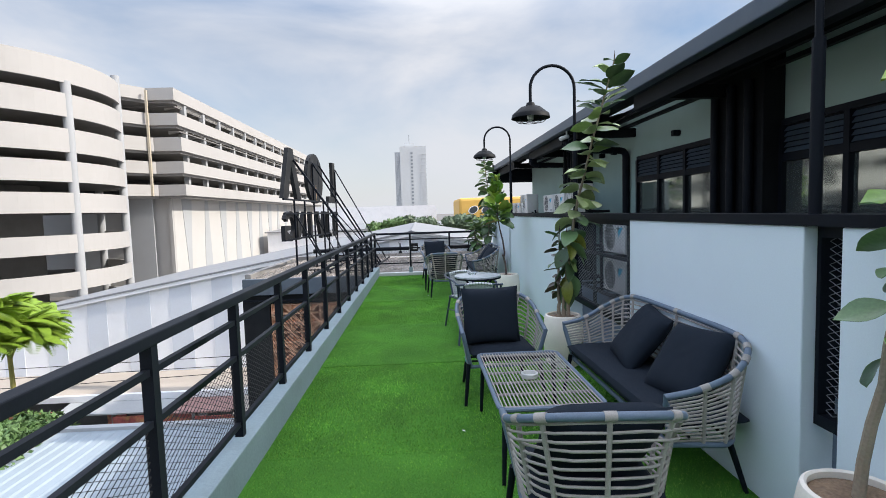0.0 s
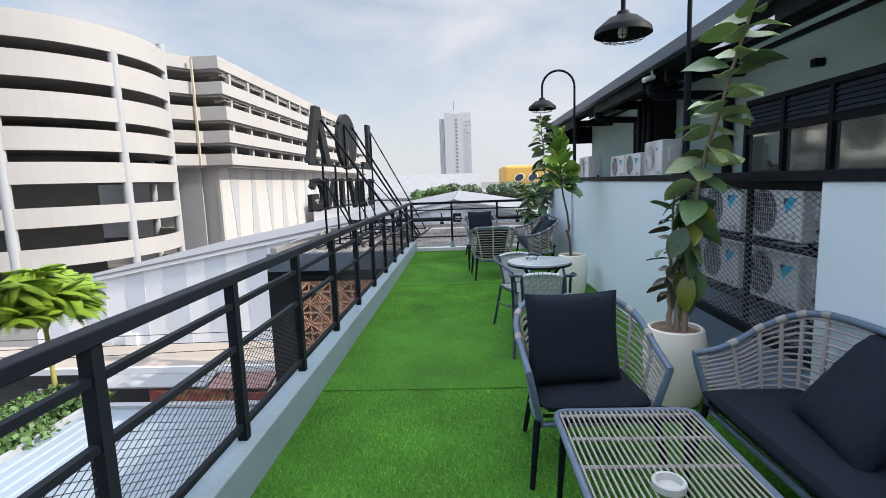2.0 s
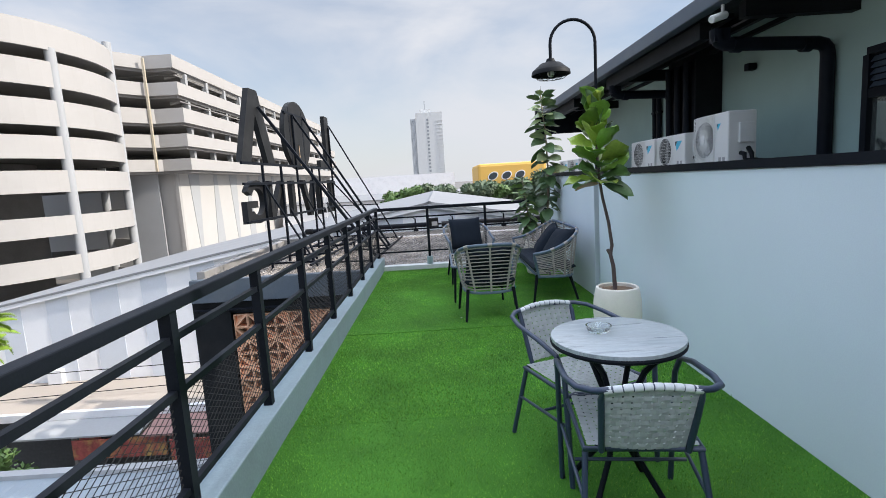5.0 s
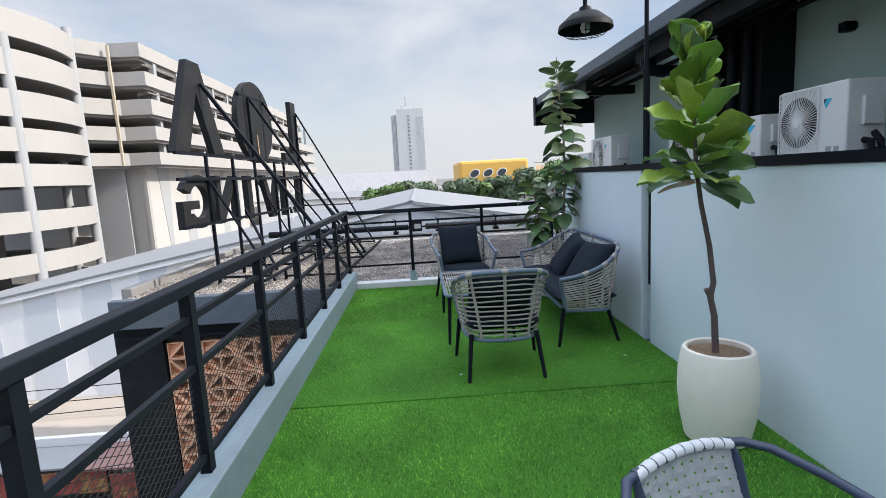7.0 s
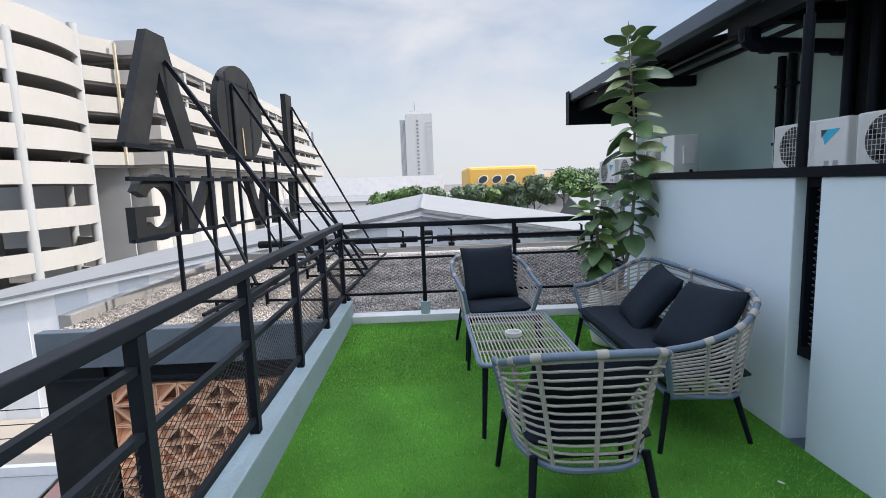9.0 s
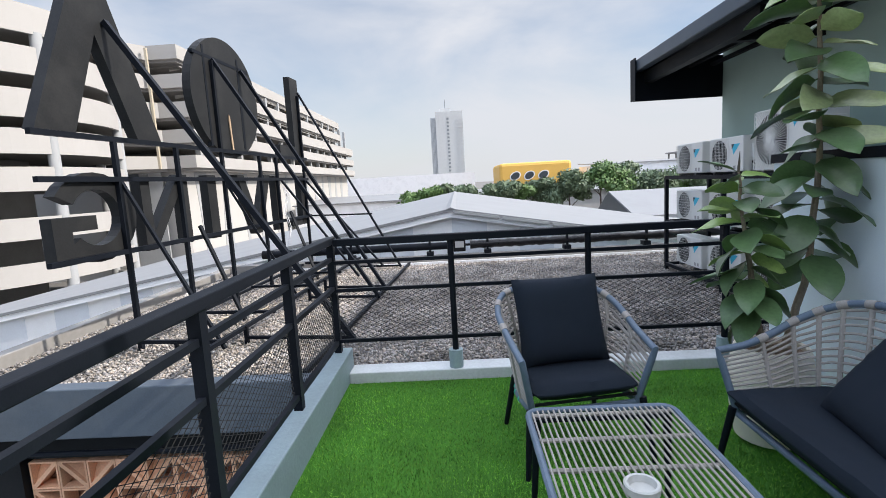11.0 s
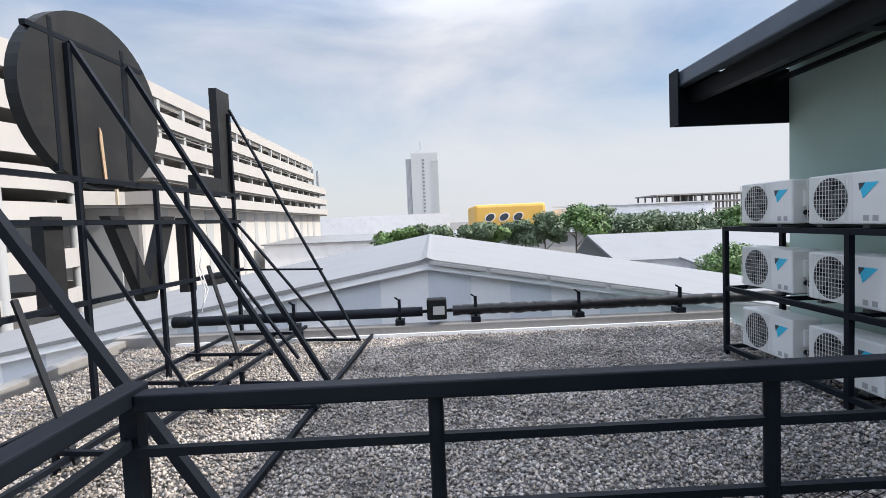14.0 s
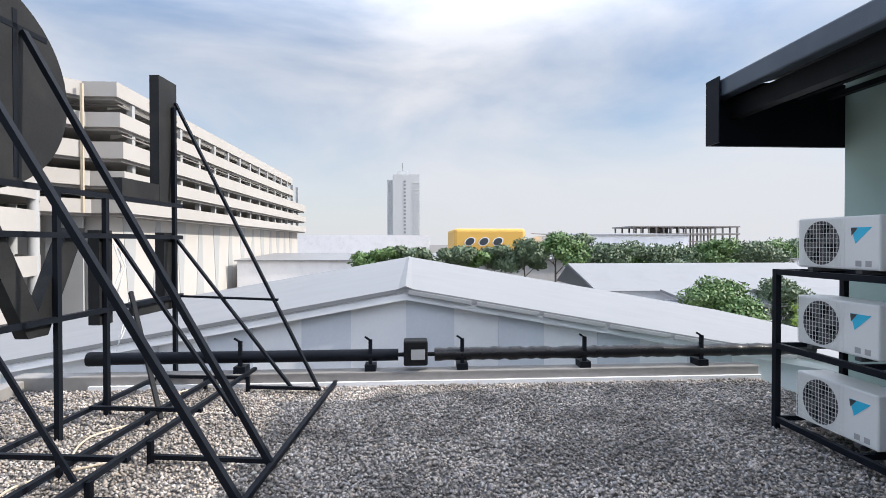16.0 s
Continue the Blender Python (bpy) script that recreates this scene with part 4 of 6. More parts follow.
SL = 0.176
hall = gable_hall("striped_hall", -0.37, 20.0, 38.6, 0.72, 17.0, SL, "white hall with a shallow gable roof and grey-striped gable wall")
rng = random.Random(8)
x = -0.37 - 17 + 0.9
k = 0
while x < 16.0:
    w = rng.uniform(0.72, 0.92)
    if k % 2 == 0:
        top = lambda q: 0.72 - abs(q + 0.37) * SL - 0.14
        bm = bm_new()
        prism(bm, [(x, GZ + 0.02), (x + w, GZ + 0.02), (x + w, top(x + w)), (x, top(x))], "y", 20.135, 20.149)
        part("stripe", bm, M_STRIPE, hall, "lavender-grey painted stripe")
    k += 1
    x += w
for x0, x1 in ((-0.37, 6.3),):
    n = 6
    for i in range(n):
        a, b = x0 + (x1 - x0) * i / n + 0.05, x0 + (x1 - x0) * (i + 1) / n - 0.03
        bm = bm_new()
        bar(bm, (a, 19.97, 0.72 - (a + 0.37) * SL + 0.01), (b, 19.97, 0.72 - (b + 0.37) * SL + 0.01), 0.03, 0.06)
        part("gutter_strip", bm, M_GREYP, hall)


def band_ring(t, name, cx, cy, R, a0, a1, z0, z1, material, thick=0.25, n=56):
    bm = bm_new()
    an = np.linspace(a0, a1, n)
    for i in range(n - 1):
        p = [(cx + r * math.cos(a), cy + r * math.sin(a)) for r, a in ((R, an[i]), (R, an[i + 1]), (R - thick, an[i + 1]), (R - thick, an[i]))]
        prism(bm, p, "z", z0, z1)
    bmesh.ops.remove_doubles(bm, verts=bm.verts, dist=0.001)
    return part(name, bm, material, t)


# round ramp tower of the car park
ramp = thing("parking_ramp", "white round car park ramp with stacked curved parapets", "car park")
CX, CY, CR = -43.0, 51.0, 12.5
A0, A1 = radians(-150), radians(70)
for zt, zb in ((16.1, 14.0), (13.05, 11.0), (9.95, 7.85), (7.05, 5.2), (4.25, 2.45), (0.5, -1.15), (-2.9, -4.5), (-6.2, -8.0)):
    band_ring(ramp, "curved_parapet", CX, CY, CR, A0, A1, zb, zt, M_WHITE)
    if zb > GZ:
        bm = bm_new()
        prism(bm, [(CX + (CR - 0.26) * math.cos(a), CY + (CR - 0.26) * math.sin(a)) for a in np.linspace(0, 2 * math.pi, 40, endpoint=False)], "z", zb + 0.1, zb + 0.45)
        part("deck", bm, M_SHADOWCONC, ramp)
for k in range(6):
    a = radians(-101 + 42 * k)
    bm = bm_new()
    tube(bm, [(CX + (CR - 0.28) * math.cos(a), CY + (CR - 0.28) * math.sin(a), GZ), (CX + (CR - 0.28) * math.cos(a), CY + (CR - 0.28) * math.sin(a), 14.2 if k != 3 else 17.0)], 0.42, 12)
    part("column", bm, M_GREYP, ramp, "round grey concrete column", smooth=True)
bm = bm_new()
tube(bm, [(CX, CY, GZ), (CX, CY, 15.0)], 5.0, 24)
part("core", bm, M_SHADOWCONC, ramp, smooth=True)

# long car park block
park = thing("parking_block", "long white multi-storey car park with open decks", "car park")
PX, PY0, PY1 = -29.6, 65.3, 154.0
# the wall looks sunlit through its lighter cream colour
boxed("lower_wall", (-70, PX - 2.2, PY0 + 1.5, PY1, GZ, 4.6), M_CREAM, park)
for k, (z0, z1, out) in enumerate(((16.5, 18.0, -0.6), (13.4, 14.9, -0.3), (10.2, 11.9, 0.0), (7.4, 8.9, 0.1), (4.6, 6.0, 0.2))):
    yend = PY1 - (0 if k > 1 else 12.5)
    bm = bm_new()
    c = PX + out
    prism(bm, [(c - 6.0, PY0 - 3.5), (c - 3.4, PY0), (c, PY0), (c, yend), (c - 0.3, yend), (c - 0.3, PY0 + 0.3), (c - 3.55, PY0 + 0.3), (c - 6.3, PY0 - 3.3)], "z", z0, z1)
    part("parapet", bm, M_WHITE, park)
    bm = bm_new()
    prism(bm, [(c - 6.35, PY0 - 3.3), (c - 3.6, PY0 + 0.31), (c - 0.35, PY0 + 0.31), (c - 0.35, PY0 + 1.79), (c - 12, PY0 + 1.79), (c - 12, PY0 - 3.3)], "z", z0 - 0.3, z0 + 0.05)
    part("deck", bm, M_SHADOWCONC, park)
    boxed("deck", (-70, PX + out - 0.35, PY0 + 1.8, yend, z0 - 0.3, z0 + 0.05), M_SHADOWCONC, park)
for k, (z, x) in enumerate(((16.5, PX - 0.6), (13.4, PX - 0.3))):
    for i in range(28):
        y = PY0 + 2.5 + i * 2.65
        bm = bm_new()
        prism(bm, [(x - 2.4, z - 0.75), (x - 0.4, z - 0.38), (x - 0.4, z - 0.31), (x - 2.4, z - 0.31)], "y", y, y + 0.25)
        part("soffit_beam", bm, M_CREAM, park)
    bm = bm_new()
    tube(bm, [(x - 0.45, PY0 + 1.0, z - 0.62), (x - 0.45, PY1 - 13.5, z - 0.62)], 0.09, 8)
    part("soffit_pipe", bm, M_SHADOWCONC, park)
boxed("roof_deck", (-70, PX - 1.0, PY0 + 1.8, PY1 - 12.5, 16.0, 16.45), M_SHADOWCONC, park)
# dark box fills the decks with painted shade
boxed("dark_inner_fill", (-70, PX - 7.5, PY0 + 6, PY1 - 3, 4.6, 16.0), M_DARKIN, park)
for i in range(15):
    y = PY0 + 3.0 + i * 5.7
    boxed("column", (PX - 1.3, PX - 0.7, y, y + 0.6, 4.6, 16.4), M_GREYP, park)
for i in range(13):
    y = PY0 + 3.5 + i * 6.3
    bm = bm_new()
    prism(bm, [(y, GZ) if i % 2 else (y + 1.6, GZ), (y + 3.0, GZ) if i % 2 else (y + 1.9, GZ), (y + 2.2, 4.4) if i % 2 else (y + 3.1, 4.4), (y + 1.2, 4.4) if i % 2 else (y + 0.2, 4.4)], "x", PX - 2.2, PX - 2.14)
    part("wedge_stripe", bm, M_GREYP, park, "tapered grey painted stripe")
boxed("corner_post", (PX - 3.75, PX - 3.5, PY0 - 0.75, PY0 - 0.5, 4.6, 17.6), M_BEIGEP, park)
boxed("corner_pier", (PX - 2.6, PX - 2.2, PY0 + 1.0, PY0 + 1.48, GZ, 4.6), M_WHITE, park)
boxed("shutter_wall", (PX - 8.0, PX - 4.3, PY0 + 0.4, PY0 + 0.6, GZ, 4.6), M_GREYP, park)

# small plant on the low roof beside the car park
for i in range(5):
    t = thing("roof_plant_unit", "pale grey ventilation unit on legs", "ventilation unit", Matrix.Translation((-17.5 + i * 0.35, 44 + i * 5.0, GZ)), group="ventilation units by the car park")
    boxed("casing", (-1.2, 1.2, -1.4, 1.4, 3.2, 4.2), M_GREYP, t, bevel=0.05)
    for a in (-1.0, 1.0):
        for b in (-1.2, 1.2):
            boxed("leg", (a - 0.06, a + 0.06, b - 0.06, b + 0.06, 0, 3.2), M_SHADOWCONC, t)
t = thing("pipe_rail", "long grey pipe rail on short posts by the car park", "pipe")
bm = bm_new()
tube(bm, [(-19.2, 38, -3.3), (-18.9, 42, -3.3), (-16.5, 70, -3.3)], 0.10, 8)
part("pipe", bm, M_SHADOWCONC, t, smooth=True)
for i in range(7):
    q = i / 6
    bm = bm_new()
    tube(bm, [(-19.2 + 2.7 * q, 38 + 32 * q, GZ), (-19.2 + 2.7 * q, 38 + 32 * q, -3.3)], 0.08, 6)
    part("post", bm, M_SHADOWCONC, t)
boxed("long_wall", (-60, 6, 182, 184, GZ, 4.2), M_HALLW)
tagged(bpy.data.objects["long_wall"], "long white boundary wall in the distance", "wall", kind="structure")

# distant tower
tower = thing("office_tower", "pale concrete office tower with rooftop mast", "tower")
TX0, TX1, TY = -13.7, 4.6, 300.0
boxed("shaft", (TX0, TX0 + 6.0, TY, TY + 20, GZ, 37.5), M_TOWER, tower)
boxed("shaft", (TX0 + 3.2, TX1, TY - 3, TY + 18, GZ, 40.3), M_TOWER, tower)
for k in range(16):
    boxed("window", (TX0 + 9.4, TX0 + 10.6, TY - 3.1, TY - 3.001, 5 + k * 2.05, 6.1 + k * 2.05), M_TOWERD, tower)
    boxed("window", (TX1 + 0.001, TX1 + 0.1, TY, TY + 16, 5 + k * 2.05, 6.1 + k * 2.05), M_TOWERD, tower)
    boxed("ledge", (TX1 - 3.6, TX1 + 0.25, TY - 3.25, TY - 3.001, 4.6 + k * 2.05, 4.95 + k * 2.05), M_TOWER, tower)
for k in range(4):
    boxed("groove", (TX0 + 0.6 + k * 0.7, TX0 + 0.75 + k * 0.7, TY - 0.05, TY - 0.001, GZ, 37), M_TOWERD, tower)
boxed("penthouse", (-8, -2, TY, TY + 8, 40.3, 42.5), M_TOWER, tower)
bm = bm_new()
tube(bm, [(-5, TY + 2, 42.5), (-5, TY + 2, 47.5)], 0.2, 6)
part("mast", bm, M_TOWERD, tower)

# yellow building with oval windows
yb = thing("yellow_building", "orange-yellow box building with oval windows", "building")
bm = bm_new()
box(bm, 11.7, 31.6, 150, 175, GZ, 5.5, bevel=0.8)
part("wall", bm, M_YELLOW, yb)
for x in (16.0, 19.9, 23.8):
    for r, mt, dy, nm in ((1.0, M_HALLW, 0.12, "window_frame"), (0.82, M_DARKPANE, 0.2, "window")):
        bm = bm_new()
        prism(bm, [(x + 1.45 * r * math.cos(a) + 0.45 * r * math.sin(a), 1.9 + 1.25 * r * math.sin(a)) for a in np.linspace(0, 2 * math.pi, 24, endpoint=False)], "y", 150 - dy, 149.999)
        part(nm, bm, mt, yb)

gb = thing("green_building", "green and yellow low building with a pale round panel", "building")
bm = bm_new()
tube(bm, [(83, 206, GZ), (83, 206, 3.8)], 7.2, 28)
part("wall", bm, M_GREENB, gb, smooth=True)
bm = bm_new()
prism(bm, [(78 + 2.4 * math.cos(a), 1.2 + 1.6 * math.sin(a)) for a in np.linspace(0, 2 * math.pi, 20, endpoint=False)], "y", 199.6, 199.7)
part("panel", bm, M_HALLW, gb)
bm = bm_new()
tube(bm, [(94, 212, GZ), (94, 212, 4.6)], 5.0, 24)
part("drum", bm, M_YELLOW, gb, smooth=True)

cf = thing("concrete_frame_building", "unfinished concrete frame building with open floors", "building")
for k in range(4):
    boxed("slab", (130, 196, 300, 330, -2.5 + k * 4.4, -1.7 + k * 4.4), M_WOODD, cf)
for i in range(15):
    for y in (301, 328):
        boxed("column", (131 + i * 4.55, 131.8 + i * 4.55, y, y + 0.8, GZ, 11.5), M_WOODD, cf)
boxed("stair_core", (150, 158, 312, 320, GZ, 11), M_WOODD, cf)

# long low white roofs
def low_shed(x0, x1, y0, y1, z0, z1, label):
    t = thing("low_shed", label, "shed", group="low sheds beyond the hall")
    boxed("wall", (x0, x1, y0, y1, GZ, z0), M_HALLW, t)
    bm = bm_new()
    prism(bm, [(y0 - 0.4, z0 + 0.02), (y1, z1), (y1, z1 + 0.2), (y0 - 0.4, z0 + 0.22)], "x", x0 - 0.4, x1 + 0.4)
    part("roof", bm, M_SHEET, t)


low_shed(19.5, 25.0, 45, 49.8, -2.9, -2.3, "small white shed with a flat sheet roof")
low_shed(27.0, 48.0, 44, 49.8, -2.9, -2.3, "white shed with a flat sheet roof")
low_shed(-30, 120, 100, 125, -1.6, -0.9, "long pale shed roof in the distance")
low_shed(36, 70, 135, 160, 3.4, 4.2, "pale flat-roofed hall in the distance")

gs = thing("gabled_shed", "white sheet-roofed shed with a dark glazed gable end", "shed", group="low sheds beyond the hall")
boxed("wall", (14.4, 62, 50.6, 60.8, GZ, -2.27), M_HALLW, gs)
bm = bm_new()
prism(bm, [(50.2, -2.25), (61.2, -2.25), (57.5, -0.38)], "x", 14.22, 62.4)
part("roof", bm, M_SHEET, gs)
bm = bm_new()
prism(bm, [(50.9, -2.22), (60.8, -2.22), (57.45, -0.52)], "x", 14.15, 14.218)
part("gable", bm, M_DARKPANE, gs, "dark glazed triangular gable")

# ---- furniture ----
M_ROPE = mat("grey_wicker_rope", (0.34, 0.31, 0.28), 0.75, 0.2, 9, 220, 0.5, 0.003)
M_ROPEB = mat("blue_grey_rope_rim", (0.105, 0.145, 0.20), 0.55, 0.2, 9, 200, 0.4, 0.002, dirt=(0.2, 0.24, 0.29), dirt_amount=0.4, dirt_scale=8)
M_CUSHION = mat("dark_navy_fabric", (0.0115, 0.017, 0.026), 0.9, 0.2, 5, 380, 0.6, 0.002, dirt=(0.013, 0.016, 0.022), dirt_amount=0.5, dirt_scale=3, spec=0.2)
M_GREENTIE = mat("green_cable_tie", (0.03, 0.42, 0.30), 0.5, 0.1, 5, 100, 0)
M_MARBLE = mat("weathered_plank_print", (0.40, 0.44, 0.455), 0.3, 0.34, 4, 40, 0.03, dirt=(0.15, 0.19, 0.22), dirt_amount=0.85, dirt_scale=4)
nt = M_MARBLE.node_tree
grain = nt.nodes.new("ShaderNodeMapping")
grain.inputs["Scale"].default_value = (0.55, 5.5, 1.0)
for ln in [k for k in nt.links if k.to_node.type == "TEX_NOISE" and k.to_socket.name == "Vector"]:
    src, dst = ln.from_socket, ln.to_socket
    nt.links.new(src, grain.inputs["Vector"])
    nt.links.new(grain.outputs[0], dst)
M_WEAVE = mat("white_plastic_weave", (0.62, 0.64, 0.65), 0.55, 0.06, 6, 120, 0.2, dirt=(0.55, 0.57, 0.58), dirt_amount=0.3, dirt_scale=6)
M_CHAIRTUBE = mat("slate_blue_tube", (0.033, 0.048, 0.085), 0.4, 0.15, 6, 140, 0.05)
M_DISHGLASS = mat("clear_dish_glass", (0.85, 0.9, 0.9), 0.12, 0.02, 5, 60, 0.0)
M_DISHGLASS.node_tree.nodes["Principled BSDF"].inputs["Transmission Weight"].default_value = 0.95
M_POT = mat("cream_cement", (0.83, 0.76, 0.66), 0.8, 0.06, 4, 90, 0.18, 0.003, dirt=(0.55, 0.50, 0.41), dirt_amount=0.45, dirt_scale=2.5)
M_SOIL = mat("dry_soil", (0.20, 0.13, 0.08), 0.95, 0.4, 9, 80, 0.8, 0.01)
M_CERAMIC = mat("white_ceramic", (0.52, 0.52, 0.49), 0.3, 0.08, 6, 60, 0.02)


def se(v, p):
    return math.copysign(abs(v) ** p, v)


def shell_point(a, t, W, D, px, rim_front, rim_back, base):
    """A point of the wicker shell: a runs 0..pi round the back, t from base frame (0) to rim (1)."""
    w, d = W - 0.065 * (1 - t), D - 0.06 * (1 - t)
    px = px if px < 0.4 else px + 0.20 * (1 - t)
    zr = rim_front + (rim_back - rim_front) * abs(math.sin(a)) ** (0.62 if W < 0.5 else 0.9)
    w *= 0.94 + 0.06 * min(1.0, 2.5 * math.sin(a))
    return Vector((w * se(math.cos(a), px), 0.27 - 0.06 * (1 - t) * (1 - math.sin(a)) - d * abs(math.sin(a)) ** (0.75 if px > 0.5 else 0.5), base + t * (zr - base)))


def wicker_seat(name, label, m, W, D, px, legs_x, group, strands=13, ribs=7, category="chair", rim_back=0.775):
    t = thing(name, label, category, m, group)
    rf, rb, base = 0.56, rim_back, 0.285
    N = 40 if W < 0.5 else 64
    an = [math.pi * i / N for i in range(N + 1)]

    def P(a, q):
        return shell_point(a, q, W, D, px, rf, rb, base)
    bm = bm_new()
    front = [P(0, 0) + Vector((0, 0.0, 0)), P(0, 0.5), P(0, 0.85)]
    back = [P(math.pi, 0.85), P(math.pi, 0.5), P(math.pi, 0)]
    tube(bm, front + [P(a, 1) for a in an] + back, 0.0165, 10)
    rim = part("rim", bm, M_ROPEB, t, "blue-grey rope-wrapped rim tube", smooth=True)
    bm = bm_new()
    tube(bm, [P(a, 0) for a in an] + [P(math.pi, 0) * 0.6 + P(0, 0) * 0.4, P(math.pi, 0) * 0.4 + P(0, 0) * 0.6], 0.015, 8, True)
    part("seat_frame", bm, M_ROPEB, t, smooth=True)
    rng = random.Random(int(W * 100))
    for k in range(strands):
        q = 0.07 + 0.88 * k / (strands - 1)
        bm = bm_new()
        tube(bm, [P(a, q + rng.uniform(-0.006, 0.006)) + Vector((0, 0, rng.uniform(-0.002, 0.002))) for a in an[::2]], 0.0058, 6)
        part("wicker_strand", bm, M_ROPE, t, smooth=True)
    for k in range(ribs):
        a = math.pi * (k + 0.5) / ribs
        bm = bm_new()
        tube(bm, [P(a, q) + Vector((0, 0, 0)) for q in (0.0, 0.25, 0.5, 0.75, 1.0)], 0.0105, 8)
        part("wrapped_rib", bm, M_ROPE, t, smooth=True)
        bm = bm_new()
        c = P(a, 1)
        d = (P(min(math.pi, a + 0.05), 1) - P(max(0, a - 0.05), 1)).normalized() * 0.022
        tube(bm, [c - d, c + d], 0.0195, 10)
        part("rim_binding", bm, M_ROPE, rim, smooth=True)
    # open slats that carry the cushion
    for k in range(5):
        y = 0.22 - k * (D - 0.14) / 4
        wx = W - 0.09 if k < 4 else W - 0.16
        bm = bm_new()
        tube(bm, [(-wx, y, 0.332), (wx, y, 0.332)], 0.008, 6)
        part("seat_slat", bm, M_BLACKMATT, t)
    for sx in (-1, 1):
        for y, dy in ((0.23, 0.05), (0.27 - D + 0.13, -0.09)):
            x = sx * (legs_x - (0.0 if y > 0 else 0.05))
            bm = bm_new()
            tube(bm, [(x, y, base + 0.03), (x + sx * 0.035, y + dy, 0.0)], [0.018, 0.013], 10)
            part("leg", bm, M_BLACK, t, smooth=True)
    for k in range(3):
        a = 0.25 + 0.2 * k
        bm = bm_new()
        c = P(a, 0)
        tube(bm, [c + Vector((0, 0.006, 0)), c - Vector((0, 0.006, 0))], 0.019, 8)
        part("cable_tie", bm, M_GREENTIE, t, "green cable tie")
    return t


def cushion_mesh(name, w, d, h, puff=0.5, n=14, seed=1, corner=0.0):
    """A soft cushion: w along x, d along y, h thick, its underside at z=0."""
    bm = bm_new()
    rng = random.Random(seed)
    grid = {}
    for s in (0, 1):
        for i in range(n + 1):
            for j in range(n + 1):
                u, v = 2 * i / n - 1, 2 * j / n - 1
                e = max(0.0, (1 - abs(u) ** 4) * (1 - abs(v) ** 4)) ** puff
                pin = 1 - 0.05 * (1 - abs(u) ** 2) * abs(v) ** 6
                pin2 = 1 - 0.05 * (1 - abs(v) ** 2) * abs(u) ** 6
                z = h / 2 + (1 if s else -1) * h / 2 * (0.10 + 0.90 * e) + (rng.uniform(-1, 1) * 0.0025 if 0 < i < n and 0 < j < n else 0)
                edge = i in (0, n) or j in (0, n)
                grid[s, i, j] = bm.verts.new((u * w / 2 * pin2 * (1 - corner * v ** 4), v * d / 2 * pin * (1 - corner * u ** 4), z))
    for s in (0, 1):
        for i in range(n):
            for j in range(n):
                q = [grid[s, i, j], grid[s, i + 1, j], grid[s, i + 1, j + 1], grid[s, i, j + 1]]
                bm.faces.new(q if s else q[::-1])
    ring = [(i, 0) for i in range(n)] + [(n, j) for j in range(n)] + [(n - i, n) for i in range(n)] + [(0, n - j) for j in range(n)]
    for a, b in zip(ring, ring[1:] + ring[:1]):
        bm.faces.new((grid[0, *a], grid[0, *b], grid[1, *b], grid[1, *a]))
    return mesh_of(name, bm, M_CUSHION, True)


SEAT_ME = cushion_mesh("seat_cushion", 0.55, 0.49, 0.085, 0.28, corner=0.10)
SOFA_ME = cushion_mesh("seat_cushion", 1.56, 0.50, 0.085, 0.22, 20, corner=0.06)
PILLOW_ME = cushion_mesh("throw_pillow", 0.47, 0.46, 0.15, 0.55, 16, 5)


def seat_cushion(me, m, label):
    tagged(new("seat_cushion", me), label, "cushion", "seat cushions").matrix_basis = m @ Matrix.Translation((0, 0.025, 0.342))


def throw_pillow(m, x, y, lean, turn=0, z=0.43, tilt=0):
    p = tagged(new("throw_pillow", PILLOW_ME), "square dark navy fabric pillow leaning on the backrest", "pillow", "throw pillows")
    p.matrix_basis = m @ Matrix.Translation((x, y, z)) @ Matrix.Rotation(radians(turn), 4, "Z") @ Matrix.Rotation(radians(90 + lean), 4, "X") @ Matrix.Rotation(radians(tilt), 4, "Z") @ Matrix.Translation((0, 0.22, -0.075))


CHAIR_LABEL = "round-backed grey wicker armchair with blue-grey rim and black legs"
SOFA_LABEL = "two-seat grey wicker sofa with blue-grey rim and black legs"


def armchair(x, y, rz, lean=14, turn=0, back=-0.14, low=0.43, side=0.0):
    m = pose(x, y, 0.004, 0, 0, rz)
    wicker_seat("wicker_armchair", CHAIR_LABEL, m, 0.342, 0.59, 0.46, 0.28, "wicker armchairs")
    seat_cushion(SEAT_ME, m, "dark navy fabric seat cushion on a wicker armchair")
    throw_pillow(m, side, back, lean, turn, low)


def sofa(x, y, rz, turns=(8, -6), depth=0.54, half=0.85):
    m = pose(x, y, 0.004, 0, 0, rz)
    wicker_seat("wicker_sofa", SOFA_LABEL, m, half, depth, 0.26, half - 0.11, "wicker sofas", 14, 11, "sofa", 0.80)
    seat_cushion(SOFA_ME, m @ Matrix.Diagonal((half / 0.85, 1, 1, 1)), "long dark navy fabric seat cushion on a wicker sofa")
    throw_pillow(m, -0.46, 0.05, 36, turns[0], 0.415, -4)
    throw_pillow(m, 0.24, 0.05, 38, turns[1], 0.415, 5)


armchair(0.655, 1.98, -4, 42, 3, 0.05)
armchair(0.61, 4.05, 182, 9, turn=4, back=0.06, side=0.06)
sofa(1.425, 3.18, 91, depth=0.51, half=0.88)
armchair(0.415, 9.05, 0, 47, -2, 0.05)
armchair(0.33, 11.16, 190, 20, back=-0.02)
sofa(1.225, 10.12, 90, half=0.83)


